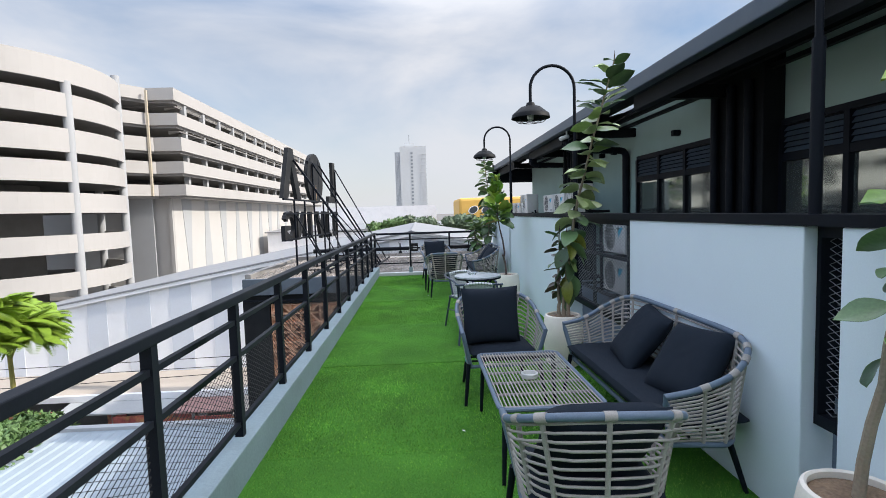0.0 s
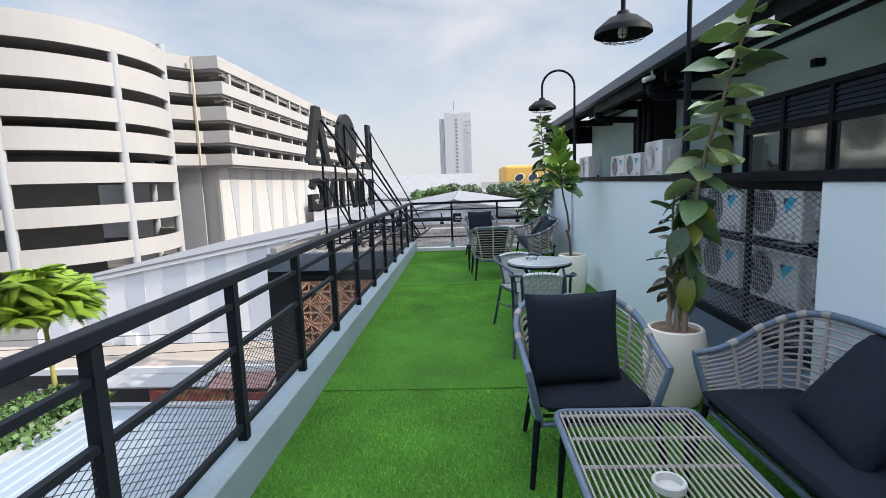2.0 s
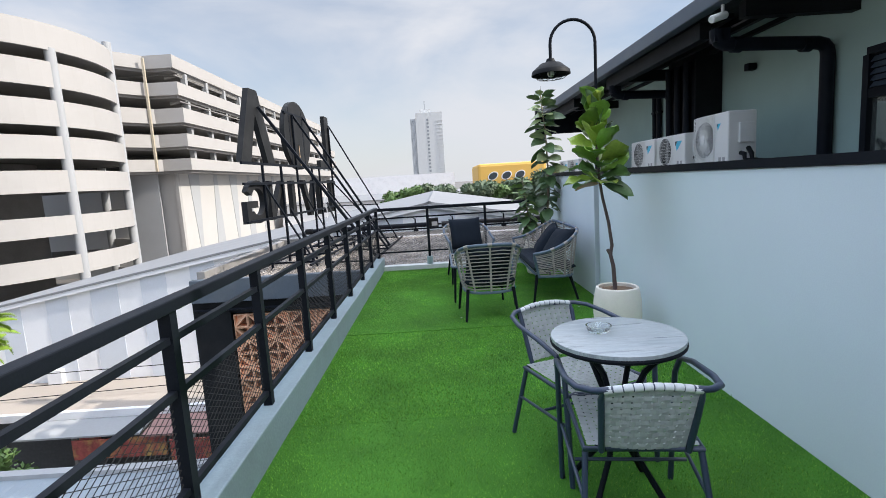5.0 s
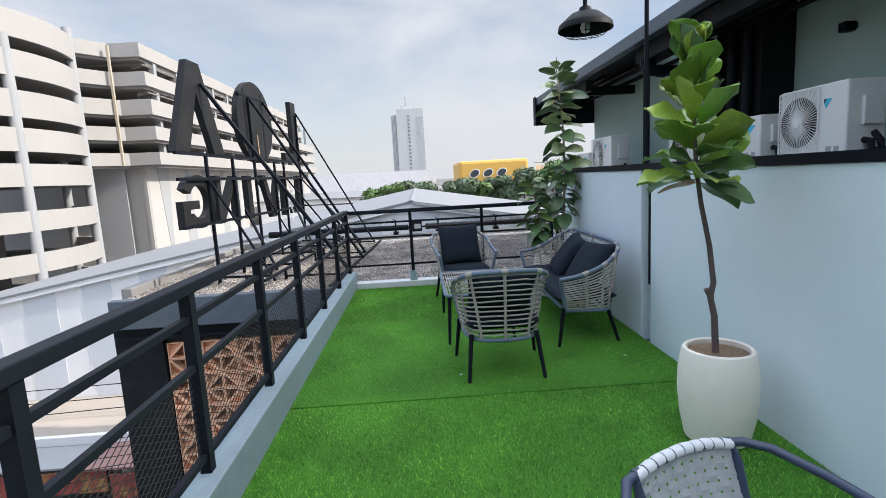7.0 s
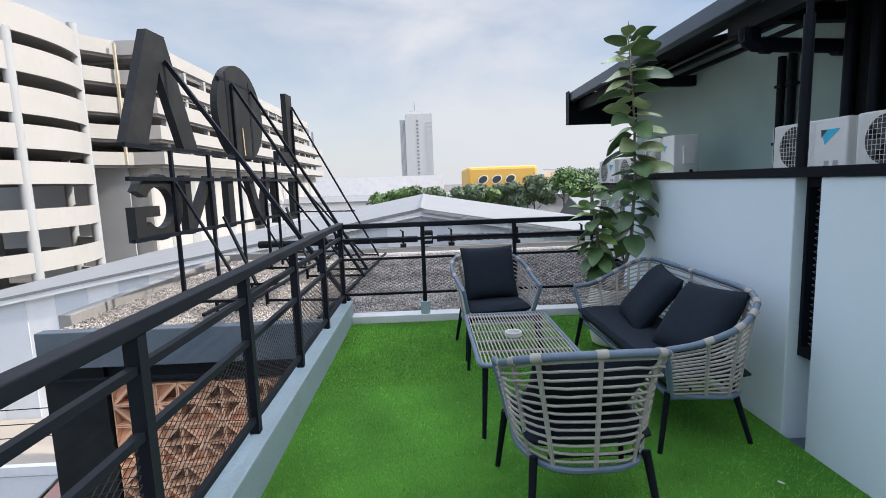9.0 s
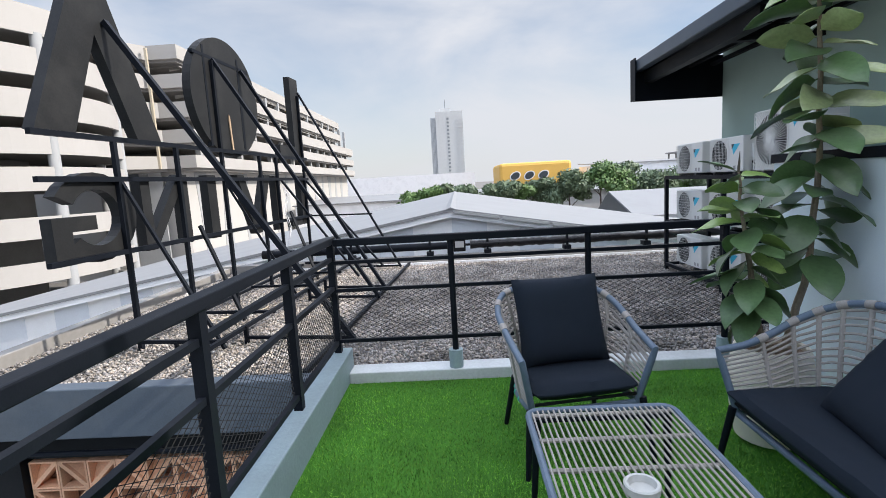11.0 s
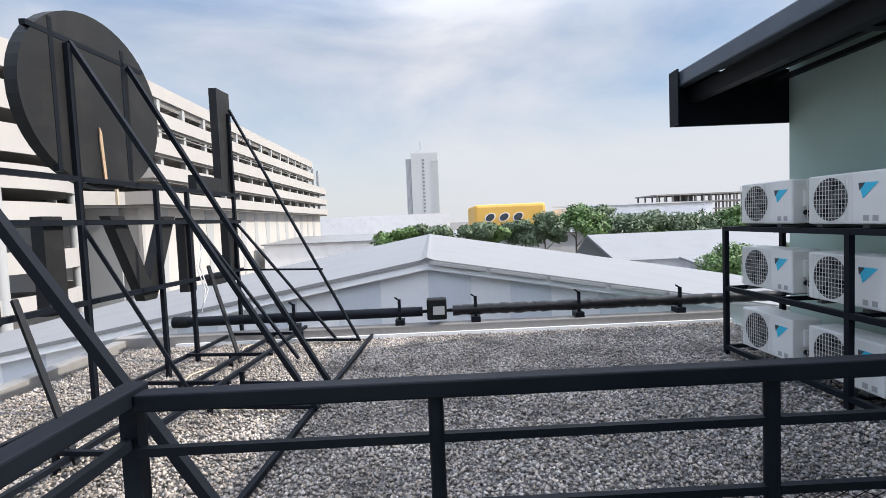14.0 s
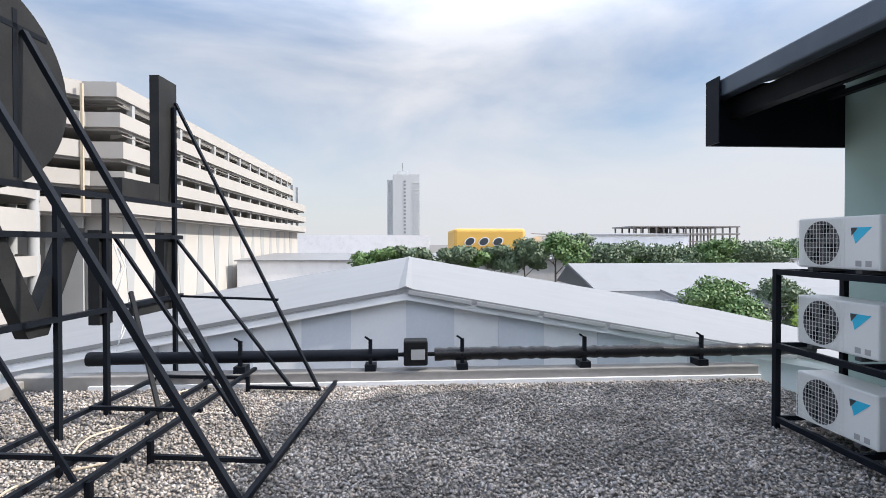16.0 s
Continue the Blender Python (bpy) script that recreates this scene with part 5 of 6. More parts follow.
def coffee_table(x, y):
    t = thing("coffee_table", "low wicker-topped coffee table with a blue-grey rim and black legs", "table", pose(x, y, 0.004), "wicker coffee tables")
    w, l, z, r = 0.295, 0.53, 0.425, 0.05
    ring = []
    for cx, cy, a0 in ((w - r, l - r, 0), (-w + r, l - r, 90), (-w + r, -l + r, 180), (w - r, -l + r, 270)):
        ring += [(cx + r * math.cos(radians(a0 + q)), cy + r * math.sin(radians(a0 + q)), z) for q in (0, 30, 60, 90)]
    bm = bm_new()
    tube(bm, ring, 0.0135, 8, True)
    part("rim", bm, M_ROPEB, t, smooth=True)
    for k in range(26):
        xx = -w + 0.02 + (2 * w - 0.04) * k / 25
        bm = bm_new()
        tube(bm, [(xx, -l + 0.006, z + 0.004), (xx, 0, z + 0.007), (xx, l - 0.006, z + 0.004)], 0.0042, 6)
        part("wicker_strand", bm, M_ROPE, t)
    for k in range(6):
        yy = -l + 0.04 + (2 * l - 0.08) * k / 5
        bm = bm_new()
        tube(bm, [(-w + 0.006, yy, z - 0.004), (w - 0.006, yy, z - 0.004)], 0.009, 6)
        part("cross_strand", bm, M_ROPE, t)
    for sx in (-1, 1):
        for sy in (-1, 1):
            bm = bm_new()
            tube(bm, [(sx * (w - 0.035), sy * (l - 0.05), z - 0.005), (sx * (w - 0.015), sy * (l - 0.015), 0)], [0.018, 0.012], 10)
            part("leg", bm, M_BLACK, t, smooth=True)
    for sy in (-1, 1):
        bm = bm_new()
        tube(bm, [(-w + 0.03, sy * (l - 0.05), z - 0.018), (w - 0.03, sy * (l - 0.05), z - 0.018)], 0.01, 8)
        part("apron_bar", bm, M_BLACK, t, smooth=True)
    a = thing("ashtray", "small round white ceramic ashtray on the table", "ashtray", pose(x - 0.03, y - 0.05, z + 0.0125), "ashtrays")
    bm = bm_new()
    lathe(bm, [(0.044, 0), (0.052, 0.006), (0.054, 0.030), (0.050, 0.034), (0.042, 0.033), (0.037, 0.012), (0.004, 0.010)], 24)
    part("bowl", bm, M_CERAMIC, a, smooth=True)


coffee_table(0.69, 3.14)
coffee_table(0.345, 10.12)


# ---- bistro set ----
bt = thing("bistro_table", "round grey-topped bistro table on a black folding frame", "table", pose(0.66, 5.91, 0.004))
bm = bm_new()
lathe(bm, [(0.262, 0.715), (0.272, 0.72), (0.272, 0.735), (0.262, 0.738), (0.01, 0.7385)], 40)
part("tabletop", bm, M_MARBLE, bt, "weathered grey plank-print tabletop", smooth=True)
bm = bm_new()
tube(bm, [(0.266 * math.cos(a), 0.266 * math.sin(a), 0.711) for a in np.linspace(0, 2 * math.pi, 40, endpoint=False)], 0.011, 8, True)
part("edge_ring", bm, M_BLACK, bt, smooth=True)
for k in range(4):
    a = math.pi / 4 + k * math.pi / 2
    c, s = math.cos(a), math.sin(a)
    bm = bm_new()
    tube(bm, [(0.22 * c, 0.22 * s, 0.712), (0.12 * c, 0.12 * s, 0.60), (0.04 * c, 0.04 * s, 0.42), (0.08 * c, 0.08 * s, 0.22), (0.24 * c, 0.24 * s, 0.0)], 0.013, 8)
    part("leg", bm, M_BLACK, bt, smooth=True)
bm = bm_new()
tube(bm, [(0.06 * math.cos(a), 0.06 * math.sin(a), 0.42) for a in np.linspace(0, 2 * math.pi, 16, endpoint=False)], 0.009, 6, True)
part("brace_ring", bm, M_BLACK, bt, smooth=True)
tr = thing("glass_ashtray", "small clear glass ashtray on the bistro table", "ashtray", pose(0.60, 5.96, 0.7425))
bm = bm_new()
lathe(bm, [(0.045, 0), (0.055, 0.028), (0.048, 0.028), (0.036, 0.008), (0.004, 0.007)], 24)
part("dish", bm, M_DISHGLASS, tr, smooth=True)


def weave_panel(name, P, nu, nv, parent, material=None):
    """Plaited bands over a surface P(u, v), u and v in 0..1: each band is one strip, over and under."""
    for axis, n, m in (("u", nu, nv), ("v", nv, nu)):
        for i in range(n):
            bm = bm_new()
            c0, c1 = (i + 0.10) / n, (i + 0.90) / n
            rows = []
            steps = 2 * m
            for j in range(steps + 1):
                q = j / steps
                off = 0.0028 * math.cos(math.pi * (q * m - 0.5 + i)) * (1 if axis == "u" else -1)
                row = []
                for c in (c0, c1):
                    p = P(c, q) if axis == "u" else P(q, c)
                    a = (P(0.52, 0.5) - P(0.48, 0.5)).cross(P(0.5, 0.52) - P(0.5, 0.48)).normalized()
                    row.append(p + a * off)
                rows.append([bm.verts.new(p) for p in row])
            for a, b in zip(rows, rows[1:]):
                bm.faces.new((a[0], a[1], b[1], b[0]))
            bmesh.ops.solidify(bm, geom=list(bm.faces), thickness=0.0016)
            part("woven_band", bm, material or M_WEAVE, parent)


def at_curve(pts, q):
    pts = [Vector(p) for p in pts]
    f = q * (len(pts) - 1)
    i = min(int(f), len(pts) - 2)
    return pts[i].lerp(pts[i + 1], f - i)


def bistro_chair(x, y, rz):
    t = thing("bistro_chair", "stacking chair with white woven seat on a slate tube frame", "chair", pose(x, y, 0.004, 0, 0, rz) @ Matrix.Diagonal((1, 1.08, 0.94, 1)), "bistro chairs")
    # faces +y
    bm = bm_new()
    tube(bm, [(-0.152, -0.22, 0.44), (-0.160, -0.27, 0.60), (-0.164, -0.295, 0.69), (-0.160, -0.315, 0.735), (0, -0.325, 0.75), (0.160, -0.315, 0.735), (0.164, -0.295, 0.69), (0.160, -0.27, 0.60), (0.152, -0.22, 0.44)], 0.0125, 10)
    part("back_frame", bm, M_CHAIRTUBE, t, smooth=True)
    bm = bm_new()
    tube(bm, [(-0.21, -0.20, 0.435), (-0.22, 0.18, 0.445), (-0.18, 0.22, 0.445), (0.18, 0.22, 0.445), (0.22, 0.18, 0.445), (0.21, -0.20, 0.435)], 0.0115, 10, True)
    part("seat_frame", bm, M_CHAIRTUBE, t, smooth=True)
    for s in (-1, 1):
        bm = bm_new()
        tube(bm, [(s * 0.155, -0.314, 0.733), (s * 0.195, -0.305, 0.73), (s * 0.240, -0.26, 0.722), (s * 0.264, -0.15, 0.705), (s * 0.268, 0.04, 0.68), (s * 0.262, 0.16, 0.645), (s * 0.255, 0.205, 0.56), (s * 0.245, 0.23, 0.0)], 0.0125, 10)
        part("arm_and_front_leg", bm, M_CHAIRTUBE, t, smooth=True)
        bm = bm_new()
        tube(bm, [(s * 0.205, -0.19, 0.44), (s * 0.235, -0.30, 0.0)], 0.012, 10)
        part("back_leg", bm, M_CHAIRTUBE, t, smooth=True)
        bm = bm_new()
        tube(bm, [(s * 0.245, 0.225, 0.30), (s * 0.22, -0.24, 0.25)], 0.008, 8)
        part("stretcher", bm, M_CHAIRTUBE, t, smooth=True)
    bm = bm_new()
    tube(bm, [(-0.22, -0.02, 0.27), (0.22, -0.02, 0.27)], 0.008, 8)
    part("stretcher", bm, M_CHAIRTUBE, t, smooth=True)

    def seat(u, v):
        return Vector(((u - 0.5) * 0.40, -0.20 + 0.40 * v, 0.452 - 0.02 * math.sin(math.pi * u) * math.sin(math.pi * v)))

    def back(u, v):
        w = 0.305 + 0.025 * v - 0.02 * v ** 6
        return Vector(((u - 0.5) * w, -0.215 - 0.095 * v - 0.02 * math.sin(math.pi * u), 0.455 + 0.285 * v - 0.09 * abs(u - 0.5) ** 2.5 * v))
    bm = bm_new()
    rail = [(-0.162, -0.312, 0.730), (-0.08, -0.322, 0.746), (0, -0.325, 0.751), (0.08, -0.322, 0.746), (0.162, -0.312, 0.730)]
    for k in range(10):
        tube(bm, [at_curve(rail, (k + q) / 10) for q in (0.06, 0.2, 0.8, 0.94)], [0.0135, 0.0152, 0.0152, 0.0135], 10)
    part("top_wrap", bm, M_WEAVE, t, "white woven wrap over the top rail", smooth=True)
    weave_panel("seat", seat, 13, 13, t)
    weave_panel("back", back, 10, 10, t)


bistro_chair(0.66, 5.79, -7)
bistro_chair(0.62, 6.30, 200)

# ---- potted plants ----
def leaf_material(name, base, under):
    m = mat(name, base, 0.35, 0.25, 5, 60, 0.15, 0.003, rnd=0.35, dirt=under, dirt_amount=0.45, dirt_scale=4)
    return m


M_LEAFDARK = leaf_material("rubber_plant_leaf", (0.085, 0.15, 0.06), (0.16, 0.23, 0.09))
M_LEAFLIGHT = leaf_material("young_green_leaf", (0.22, 0.33, 0.09), (0.28, 0.38, 0.10))
M_LEAFYOUNG = leaf_material("bright_young_leaf", (0.30, 0.42, 0.06), (0.38, 0.48, 0.09))
M_LEAFPALE = leaf_material("pale_grey_green_leaf", (0.36, 0.44, 0.20), (0.43, 0.50, 0.22))
M_LEAFFIGDARK = leaf_material("old_fig_leaf", (0.075, 0.16, 0.04), (0.13, 0.24, 0.06))
M_LEAFFIG = leaf_material("fig_leaf", (0.17, 0.32, 0.045), (0.26, 0.40, 0.06))
M_LEAFOLD = leaf_material("yellowing_leaf", (0.20, 0.22, 0.035), (0.09, 0.14, 0.03))
M_LEAFBROWN = leaf_material("dry_brown_leaf", (0.36, 0.20, 0.09), (0.26, 0.13, 0.06))
M_LEAFRED = leaf_material("maroon_leaf", (0.055, 0.045, 0.03), (0.11, 0.045, 0.03))
M_BARK = mat("brown_bark", (0.10, 0.07, 0.065), 0.85, 0.3, 12, 90, 0.6, 0.004)
M_BARKP = mat("pale_stem", (0.26, 0.21, 0.15), 0.8, 0.25, 12, 90, 0.4, 0.003, dirt=(0.30, 0.15, 0.10), dirt_amount=0.5, dirt_scale=6)


def leaf_mesh(name, L, W, droop, fold, material, blunt=False, ruffle=0.04):
    """A leaf that grows from the origin along +y."""
    bm = bm_new()
    n = 8
    rows = []
    for i in range(n + 1):
        q = i / n
        if blunt:
            w = W / 2 * (0.25 * math.sin(math.pi * q) + 0.95 * math.sin(math.pi * min(1, q ** 1.5)) ** 0.75) * 0.95
        else:
            w = W / 2 * math.sin(math.pi * q ** 0.85) ** 0.75
        y, z = L * (0.06 + q) * (1 - 0.1 * droop * q), -droop * L * q * q * 0.5
        wav = ruffle * W * math.sin(q * (9 if ruffle < 0.05 else 15))
        rows.append([bm.verts.new((-w, y, z + fold * w + wav)), bm.verts.new((-w * 0.5, y, z + fold * w * 0.35)), bm.verts.new((0, y, z)), bm.verts.new((w * 0.5, y, z + fold * w * 0.35)), bm.verts.new((w, y, z + fold * w - wav))])
    for a, b in zip(rows, rows[1:]):
        for k in range(4):
            bm.faces.new((a[k], a[k + 1], b[k + 1], b[k]))
    bmesh.ops.remove_doubles(bm, verts=bm.verts, dist=0.0008)
    bmesh.ops.solidify(bm, geom=list(bm.faces), thickness=0.0016)
    tube(bm, [(0, -0.03 * L, 0), (0, 0.1 * L, 0)], 0.003, 5)
    return mesh_of(name, bm, material, True)


LEAF = {
    "dark": [leaf_mesh("leaf", 0.25, 0.145, d, 0.2, M_LEAFDARK) for d in (0.25, 0.6)],
    "pale": [leaf_mesh("leaf", 0.24, 0.145, d, 0.2, M_LEAFPALE) for d in (0.1, 0.4)],
    "light": [leaf_mesh("leaf", 0.22, 0.13, d, 0.2, M_LEAFLIGHT) for d in (0.1, 0.45)],
    "fig": [leaf_mesh("leaf", 0.25, 0.172, d, 0.35, m, True, 0.07) for d in (-0.3, 0.1, 0.5) for m in (M_LEAFFIG, M_LEAFFIG, M_LEAFYOUNG, M_LEAFYOUNG, M_LEAFFIGDARK)],
    "old": [leaf_mesh("leaf", 0.24, 0.11, d, 0.2, M_LEAFOLD) for d in (0.5, 0.9)],
    "brown": [leaf_mesh("leaf", 0.19, 0.085, 0.3, 0.2, M_LEAFBROWN)],
    "red": [leaf_mesh("leaf", 0.18, 0.075, d, 0.25, M_LEAFRED) for d in (0.2, 0.6)],
}


def put_leaf(t, kind, p, az, pitch, size, rng):
    me = rng.choice(LEAF[kind])
    m = Matrix.Translation(p) @ Matrix.Rotation(az, 4, "Z") @ Matrix.Rotation(radians(pitch), 4, "X") @ Matrix.Rotation(rng.uniform(-0.8, 0.8), 4, "Y") @ Matrix.Diagonal((size, size, size, 1))
    share("leaf", me, t, m)


def pot(x, y, label="cream cement planter with a rounded belly"):
    t = thing("planter", label, "planter", pose(x, y, 0.004), "cement planters")
    bm = bm_new()
    lathe(bm, [(0.135, 0.0), (0.155, 0.012), (0.178, 0.13), (0.191, 0.258), (0.188, 0.368), (0.173, 0.46), (0.166, 0.481), (0.155, 0.488), (0.146, 0.480), (0.150, 0.44), (0.12, 0.41), (0.01, 0.405)], 36)
    vessel = part("vessel", bm, M_POT, t, smooth=True)
    bm = bm_new()
    lathe(bm, [(0.147, 0.43), (0.147, 0.455), (0.10, 0.468), (0.05, 0.462), (0.01, 0.466)], 24)
    part("soil", bm, M_SOIL, vessel, "dry brown soil", smooth=True)


def rubber_plant(x, y, stems, seed, label, low_kind="dark"):
    rng = random.Random(seed)
    t = thing("rubber_plant", label, "potted plant", pose(x, y, 0.0))
    for pts, q0, count, size, mix, *rest in stems:
        lay = rest[0] if rest else (-58, 76, 2.399)
        bm = bm_new()
        n = len(pts)
        tube(bm, [at_curve(pts, i / 14) + Vector((rng.uniform(-0.006, 0.006), rng.uniform(-0.006, 0.006), 0)) for i in range(15)], [0.020 - 0.014 * i / 14 for i in range(15)], 8)
        part("stem", bm, M_BARKP, t, smooth=True)
        for k in range(count):
            q = q0 + (1 - q0) * k / (count - 1)
            p = at_curve(pts, q)
            az = k * lay[2] + rng.uniform(-0.35, 0.35)
            pitch = lay[0] + lay[1] * q + rng.uniform(-18, 18)
            kind = mix[min(len(mix) - 1, int(q * len(mix)))]
            kind = rng.choice(kind) if isinstance(kind, (list, tuple)) else kind
            put_leaf(t, kind, p, az, pitch, size * rng.uniform(0.82, 1.12) * (0.72 if q > 0.95 else 1), rng)
        tip = at_curve(pts, 1)
        bm = bm_new()
        tube(bm, [tip, tip + Vector((0.004, 0, 0.05)), tip + Vector((0.006, 0, 0.10))], [0.006, 0.005, 0.001], 6)
        part("leaf_bud", bm, M_LEAFRED, t, "reddish leaf bud")


pot(1.335, 4.70)
rubber_plant(1.335, 4.70, [
    ([(0, 0, 0.46), (0.05, 0, 1.0), (0.16, 0.0, 1.6), (0.30, -0.08, 2.2), (0.45, -0.16, 2.80)], 0.36, 58, 1.0, [("dark", "light"), ("pale", "dark"), ("pale", "dark"), ("pale", "light", "dark"), ("pale", "dark")], (-30, 48, 2.65)),
    ([(0.005, 0, 0.46), (0.05, 0, 1.0), (0.10, 0.0, 1.3)], 0.32, 12, 0.88, [("dark", "old"), ("light", "old"), ("old", "light", "dark")], (-72, 25, 2.399)),
    ([(-0.03, 0.02, 0.46), (-0.03, 0.03, 0.8), (-0.01, 0.05, 1.25)], 0.35, 26, 0.75, ["red", "red", ("red", "dark")], (-30, 45, 2.399)),
    ([(0.04, -0.03, 0.46), (0.05, -0.05, 0.85), (0.03, -0.05, 1.25)], 0.42, 9, 1.0, [("dark", "old"), "dark"], (-70, 20, 2.399)),
], 2, "tall leaning rubber plant with dark glossy leaves")

pot(1.355, 7.87)
rng = random.Random(12)
fig = thing("fiddle_leaf_fig", "fiddle-leaf fig with a bare trunk and broad green leaves", "potted plant", pose(1.335, 7.86, 0))
trunk = [(0.0, 0, 0.46), (-0.012, 0, 0.66), (-0.035, 0, 0.76), (-0.02, 0, 0.83), (-0.045, 0, 1.02), (-0.09, 0, 1.22), (-0.115, 0.005, 1.40), (-0.13, 0.01, 1.68), (-0.12, 0.01, 2.00)]
bm = bm_new()
tube(bm, [at_curve(trunk, i / 24) for i in range(25)], [0.017 - 0.009 * i / 24 for i in range(25)], 10)
part("trunk", bm, M_BARK, fig, smooth=True)
bm = bm_new()
tube(bm, [(-0.03, 0, 0.755), (-0.058, 0, 0.80)], [0.016, 0.012], 8)
part("trunk_stub", bm, M_BARK, fig, smooth=True)
for k in range(38):
    q = k / 37
    p = at_curve(trunk, 0.71 + 0.26 * q)
    put_leaf(fig, "fig", p, k * 2.399 + 0.5, 2 + 74 * q + rng.uniform(-14, 14), rng.uniform(0.85, 1.1) * (1.1 - 0.32 * q), rng)
put_leaf(fig, "brown", Vector((-0.105, 0, 1.33)), 1.5, -4, 1.05, rng)
for k, (az, pt) in enumerate(((-1.3, -14), (-1.9, -24), (-0.9, -6), (-1.5, 6))):
    put_leaf(fig, "dark", Vector((-0.105, 0, 1.33 + 0.03 * k)), az, pt, 1.1, rng)

pot(1.34, 11.14)
rubber_plant(1.34, 11.14, [
    ([(0.06, 0, 0.46), (0.17, 0, 0.85), (0.20, 0, 1.45), (0.17, 0, 2.05), (0.12, 0, 2.56)], 0.28, 66, 1.1, [("dark", "light"), "dark", ("dark", "pale"), ("dark", "pale")], (-45, 60, 2.6)),
    ([(-0.05, 0, 0.46), (-0.12, 0, 0.9), (-0.18, 0, 1.36)], 0.25, 38, 0.95, ["dark", ("dark", "light"), ("dark", "light")]),
], 6, "rubber plant with two stems of glossy leaves by the railing")

pot(1.485, 1.61)
rubber_plant(1.485, 1.61, [
    ([(0, 0, 0.46), (0.08, -0.03, 1.1), (0.20, -0.05, 1.6), (0.27, -0.05, 2.1)], 0.27, 24, 0.78, [("light", "dark"), ("dark", "fig"), ("light", "fig")]),
], 9, "fresh green potted plant with broad leaves in a cream pot")


# ---- trees ----
# dark green lightened, with the haze over the far trees in its colour
M_FOLDARK = mat("hazed_dark_foliage", (0.10, 0.145, 0.08), 0.6, 0.4, 0.6, 8, 0.0, dirt=(0.14, 0.19, 0.10), dirt_amount=0.6, dirt_scale=0.5)
M_FOLMID = mat("mid_foliage", (0.10, 0.18, 0.055), 0.6, 0.4, 0.8, 8, 0.0, dirt=(0.12, 0.19, 0.04), dirt_amount=0.6, dirt_scale=0.7)
M_FOLYEL = mat("yellow_green_foliage", (0.22, 0.32, 0.035), 0.55, 0.35, 1.5, 9, 0.0, dirt=(0.30, 0.40, 0.05), dirt_amount=0.6, dirt_scale=1.5)


def crown_mesh(name, clumps, leaf, per, material, seed):
    rng = np.random.default_rng(seed)
    V, F = [], []
    k = 0
    for cx, cy, cz, rx, ry, rz in clumps:
        d = rng.normal(size=(per, 3))
        d /= np.linalg.norm(d, axis=1)[:, None]
        r = rng.uniform(0.35, 1.08, per) ** 0.6
        c = d * r[:, None] * (rx, ry, rz) + (cx, cy, cz)
        a = rng.normal(size=(per, 3))
        a /= np.linalg.norm(a, axis=1)[:, None]
        b = np.cross(a, d + 0.01)
        b /= np.linalg.norm(b, axis=1)[:, None]
        s = leaf * rng.uniform(0.6, 1.4, per)[:, None]
        V.append(np.stack([c - a * s, c + b * s * 0.55, c + a * s, c - b * s * 0.55], 1).reshape(-1, 3))
        F += [(k + 4 * i, k + 4 * i + 1, k + 4 * i + 2, k + 4 * i + 3) for i in range(per)]
        k += 4 * per
    me = bpy.data.meshes.new(name)
    me.from_pydata(np.concatenate(V).tolist(), [], F)
    me.materials.append(material)
    return me


def tree(x, y, top, width, label, material, seed, leaf=0.3, per=130, clumps=11, base=None, trunk_mat=None, slim=1.0, flat=0.75):
    rng = random.Random(seed)
    base = GZ if base is None else base
    t = thing("tree", label, "tree", pose(x, y, base))
    h = top - base
    r = width / 2
    bm = bm_new()
    tube(bm, [(0, 0, 0), (0.02 * h * rng.uniform(-1, 1), 0, h * 0.4), (0, 0.02 * h, h * 0.75)], [(0.0175 * h + 0.05) * slim, (0.01 * h + 0.04) * slim, 0.02], 8)
    for k in range(5):
        a = k * 1.3 + rng.uniform(-0.3, 0.3)
        tube(bm, [(0, 0, h * (0.4 + 0.06 * k)), (r * 0.4 * math.cos(a), r * 0.4 * math.sin(a), h * (0.55 + 0.06 * k)), (r * 0.75 * math.cos(a), r * 0.75 * math.sin(a), h * (0.66 + 0.05 * k))], [(0.05 + 0.004 * h) * slim, 0.04 * slim, 0.012], 6)
    part("trunk", bm, trunk_mat or M_BARK, t, smooth=True)
    cl = []
    for k in range(clumps):
        a, q = rng.uniform(0, 6.28), rng.uniform(0.1, 0.85)
        s = rng.uniform(0.28, 0.46) * r
        zz = h - min(h * 0.5, r * 1.3) * rng.uniform(0.12, 0.95) * (0.5 + q * 0.6)
        cl.append((r * q * math.cos(a), r * q * math.sin(a), zz, s * 1.25, s * 1.25, s * flat))
    cl.append((0, 0, h - r * 0.35, r * 0.4, r * 0.4, r * 0.32))
    ob = new("crown", crown_mesh("crown", cl, leaf, per, material, seed))
    ob.parent = t
    return t


rng = random.Random(21)
for k, (x, y, top, w) in enumerate(((-5.5, 92, 0.7, 7), (0.5, 90, 1.0, 7), (7, 93, 0.6, 6), (10.5, 95, 0.4, 6), (14, 97, 1.0, 7), (18.5, 94, 1.6, 8), (23.5, 93, 3.0, 9), (27.5, 95, 2.4, 8), (32, 92, 1.1, 9), (37, 96, 0.6, 9), (42, 95, 0.5, 9), (47, 98, 0.7, 10), (52, 96, 1.6, 9), (57, 100, 0.9, 11), (63, 100, 1.0, 11), (70, 105, 2.0, 11), (80, 110, 1.2, 13), (92, 112, 1.6, 15), (106, 115, 1.0, 15), (120, 122, 1.4, 16))):
    tree(x, y, top, w, "spreading dark green tree beyond the sheds", M_FOLDARK if k % 3 else M_FOLMID, 30 + k, 0.30, 270, 14)
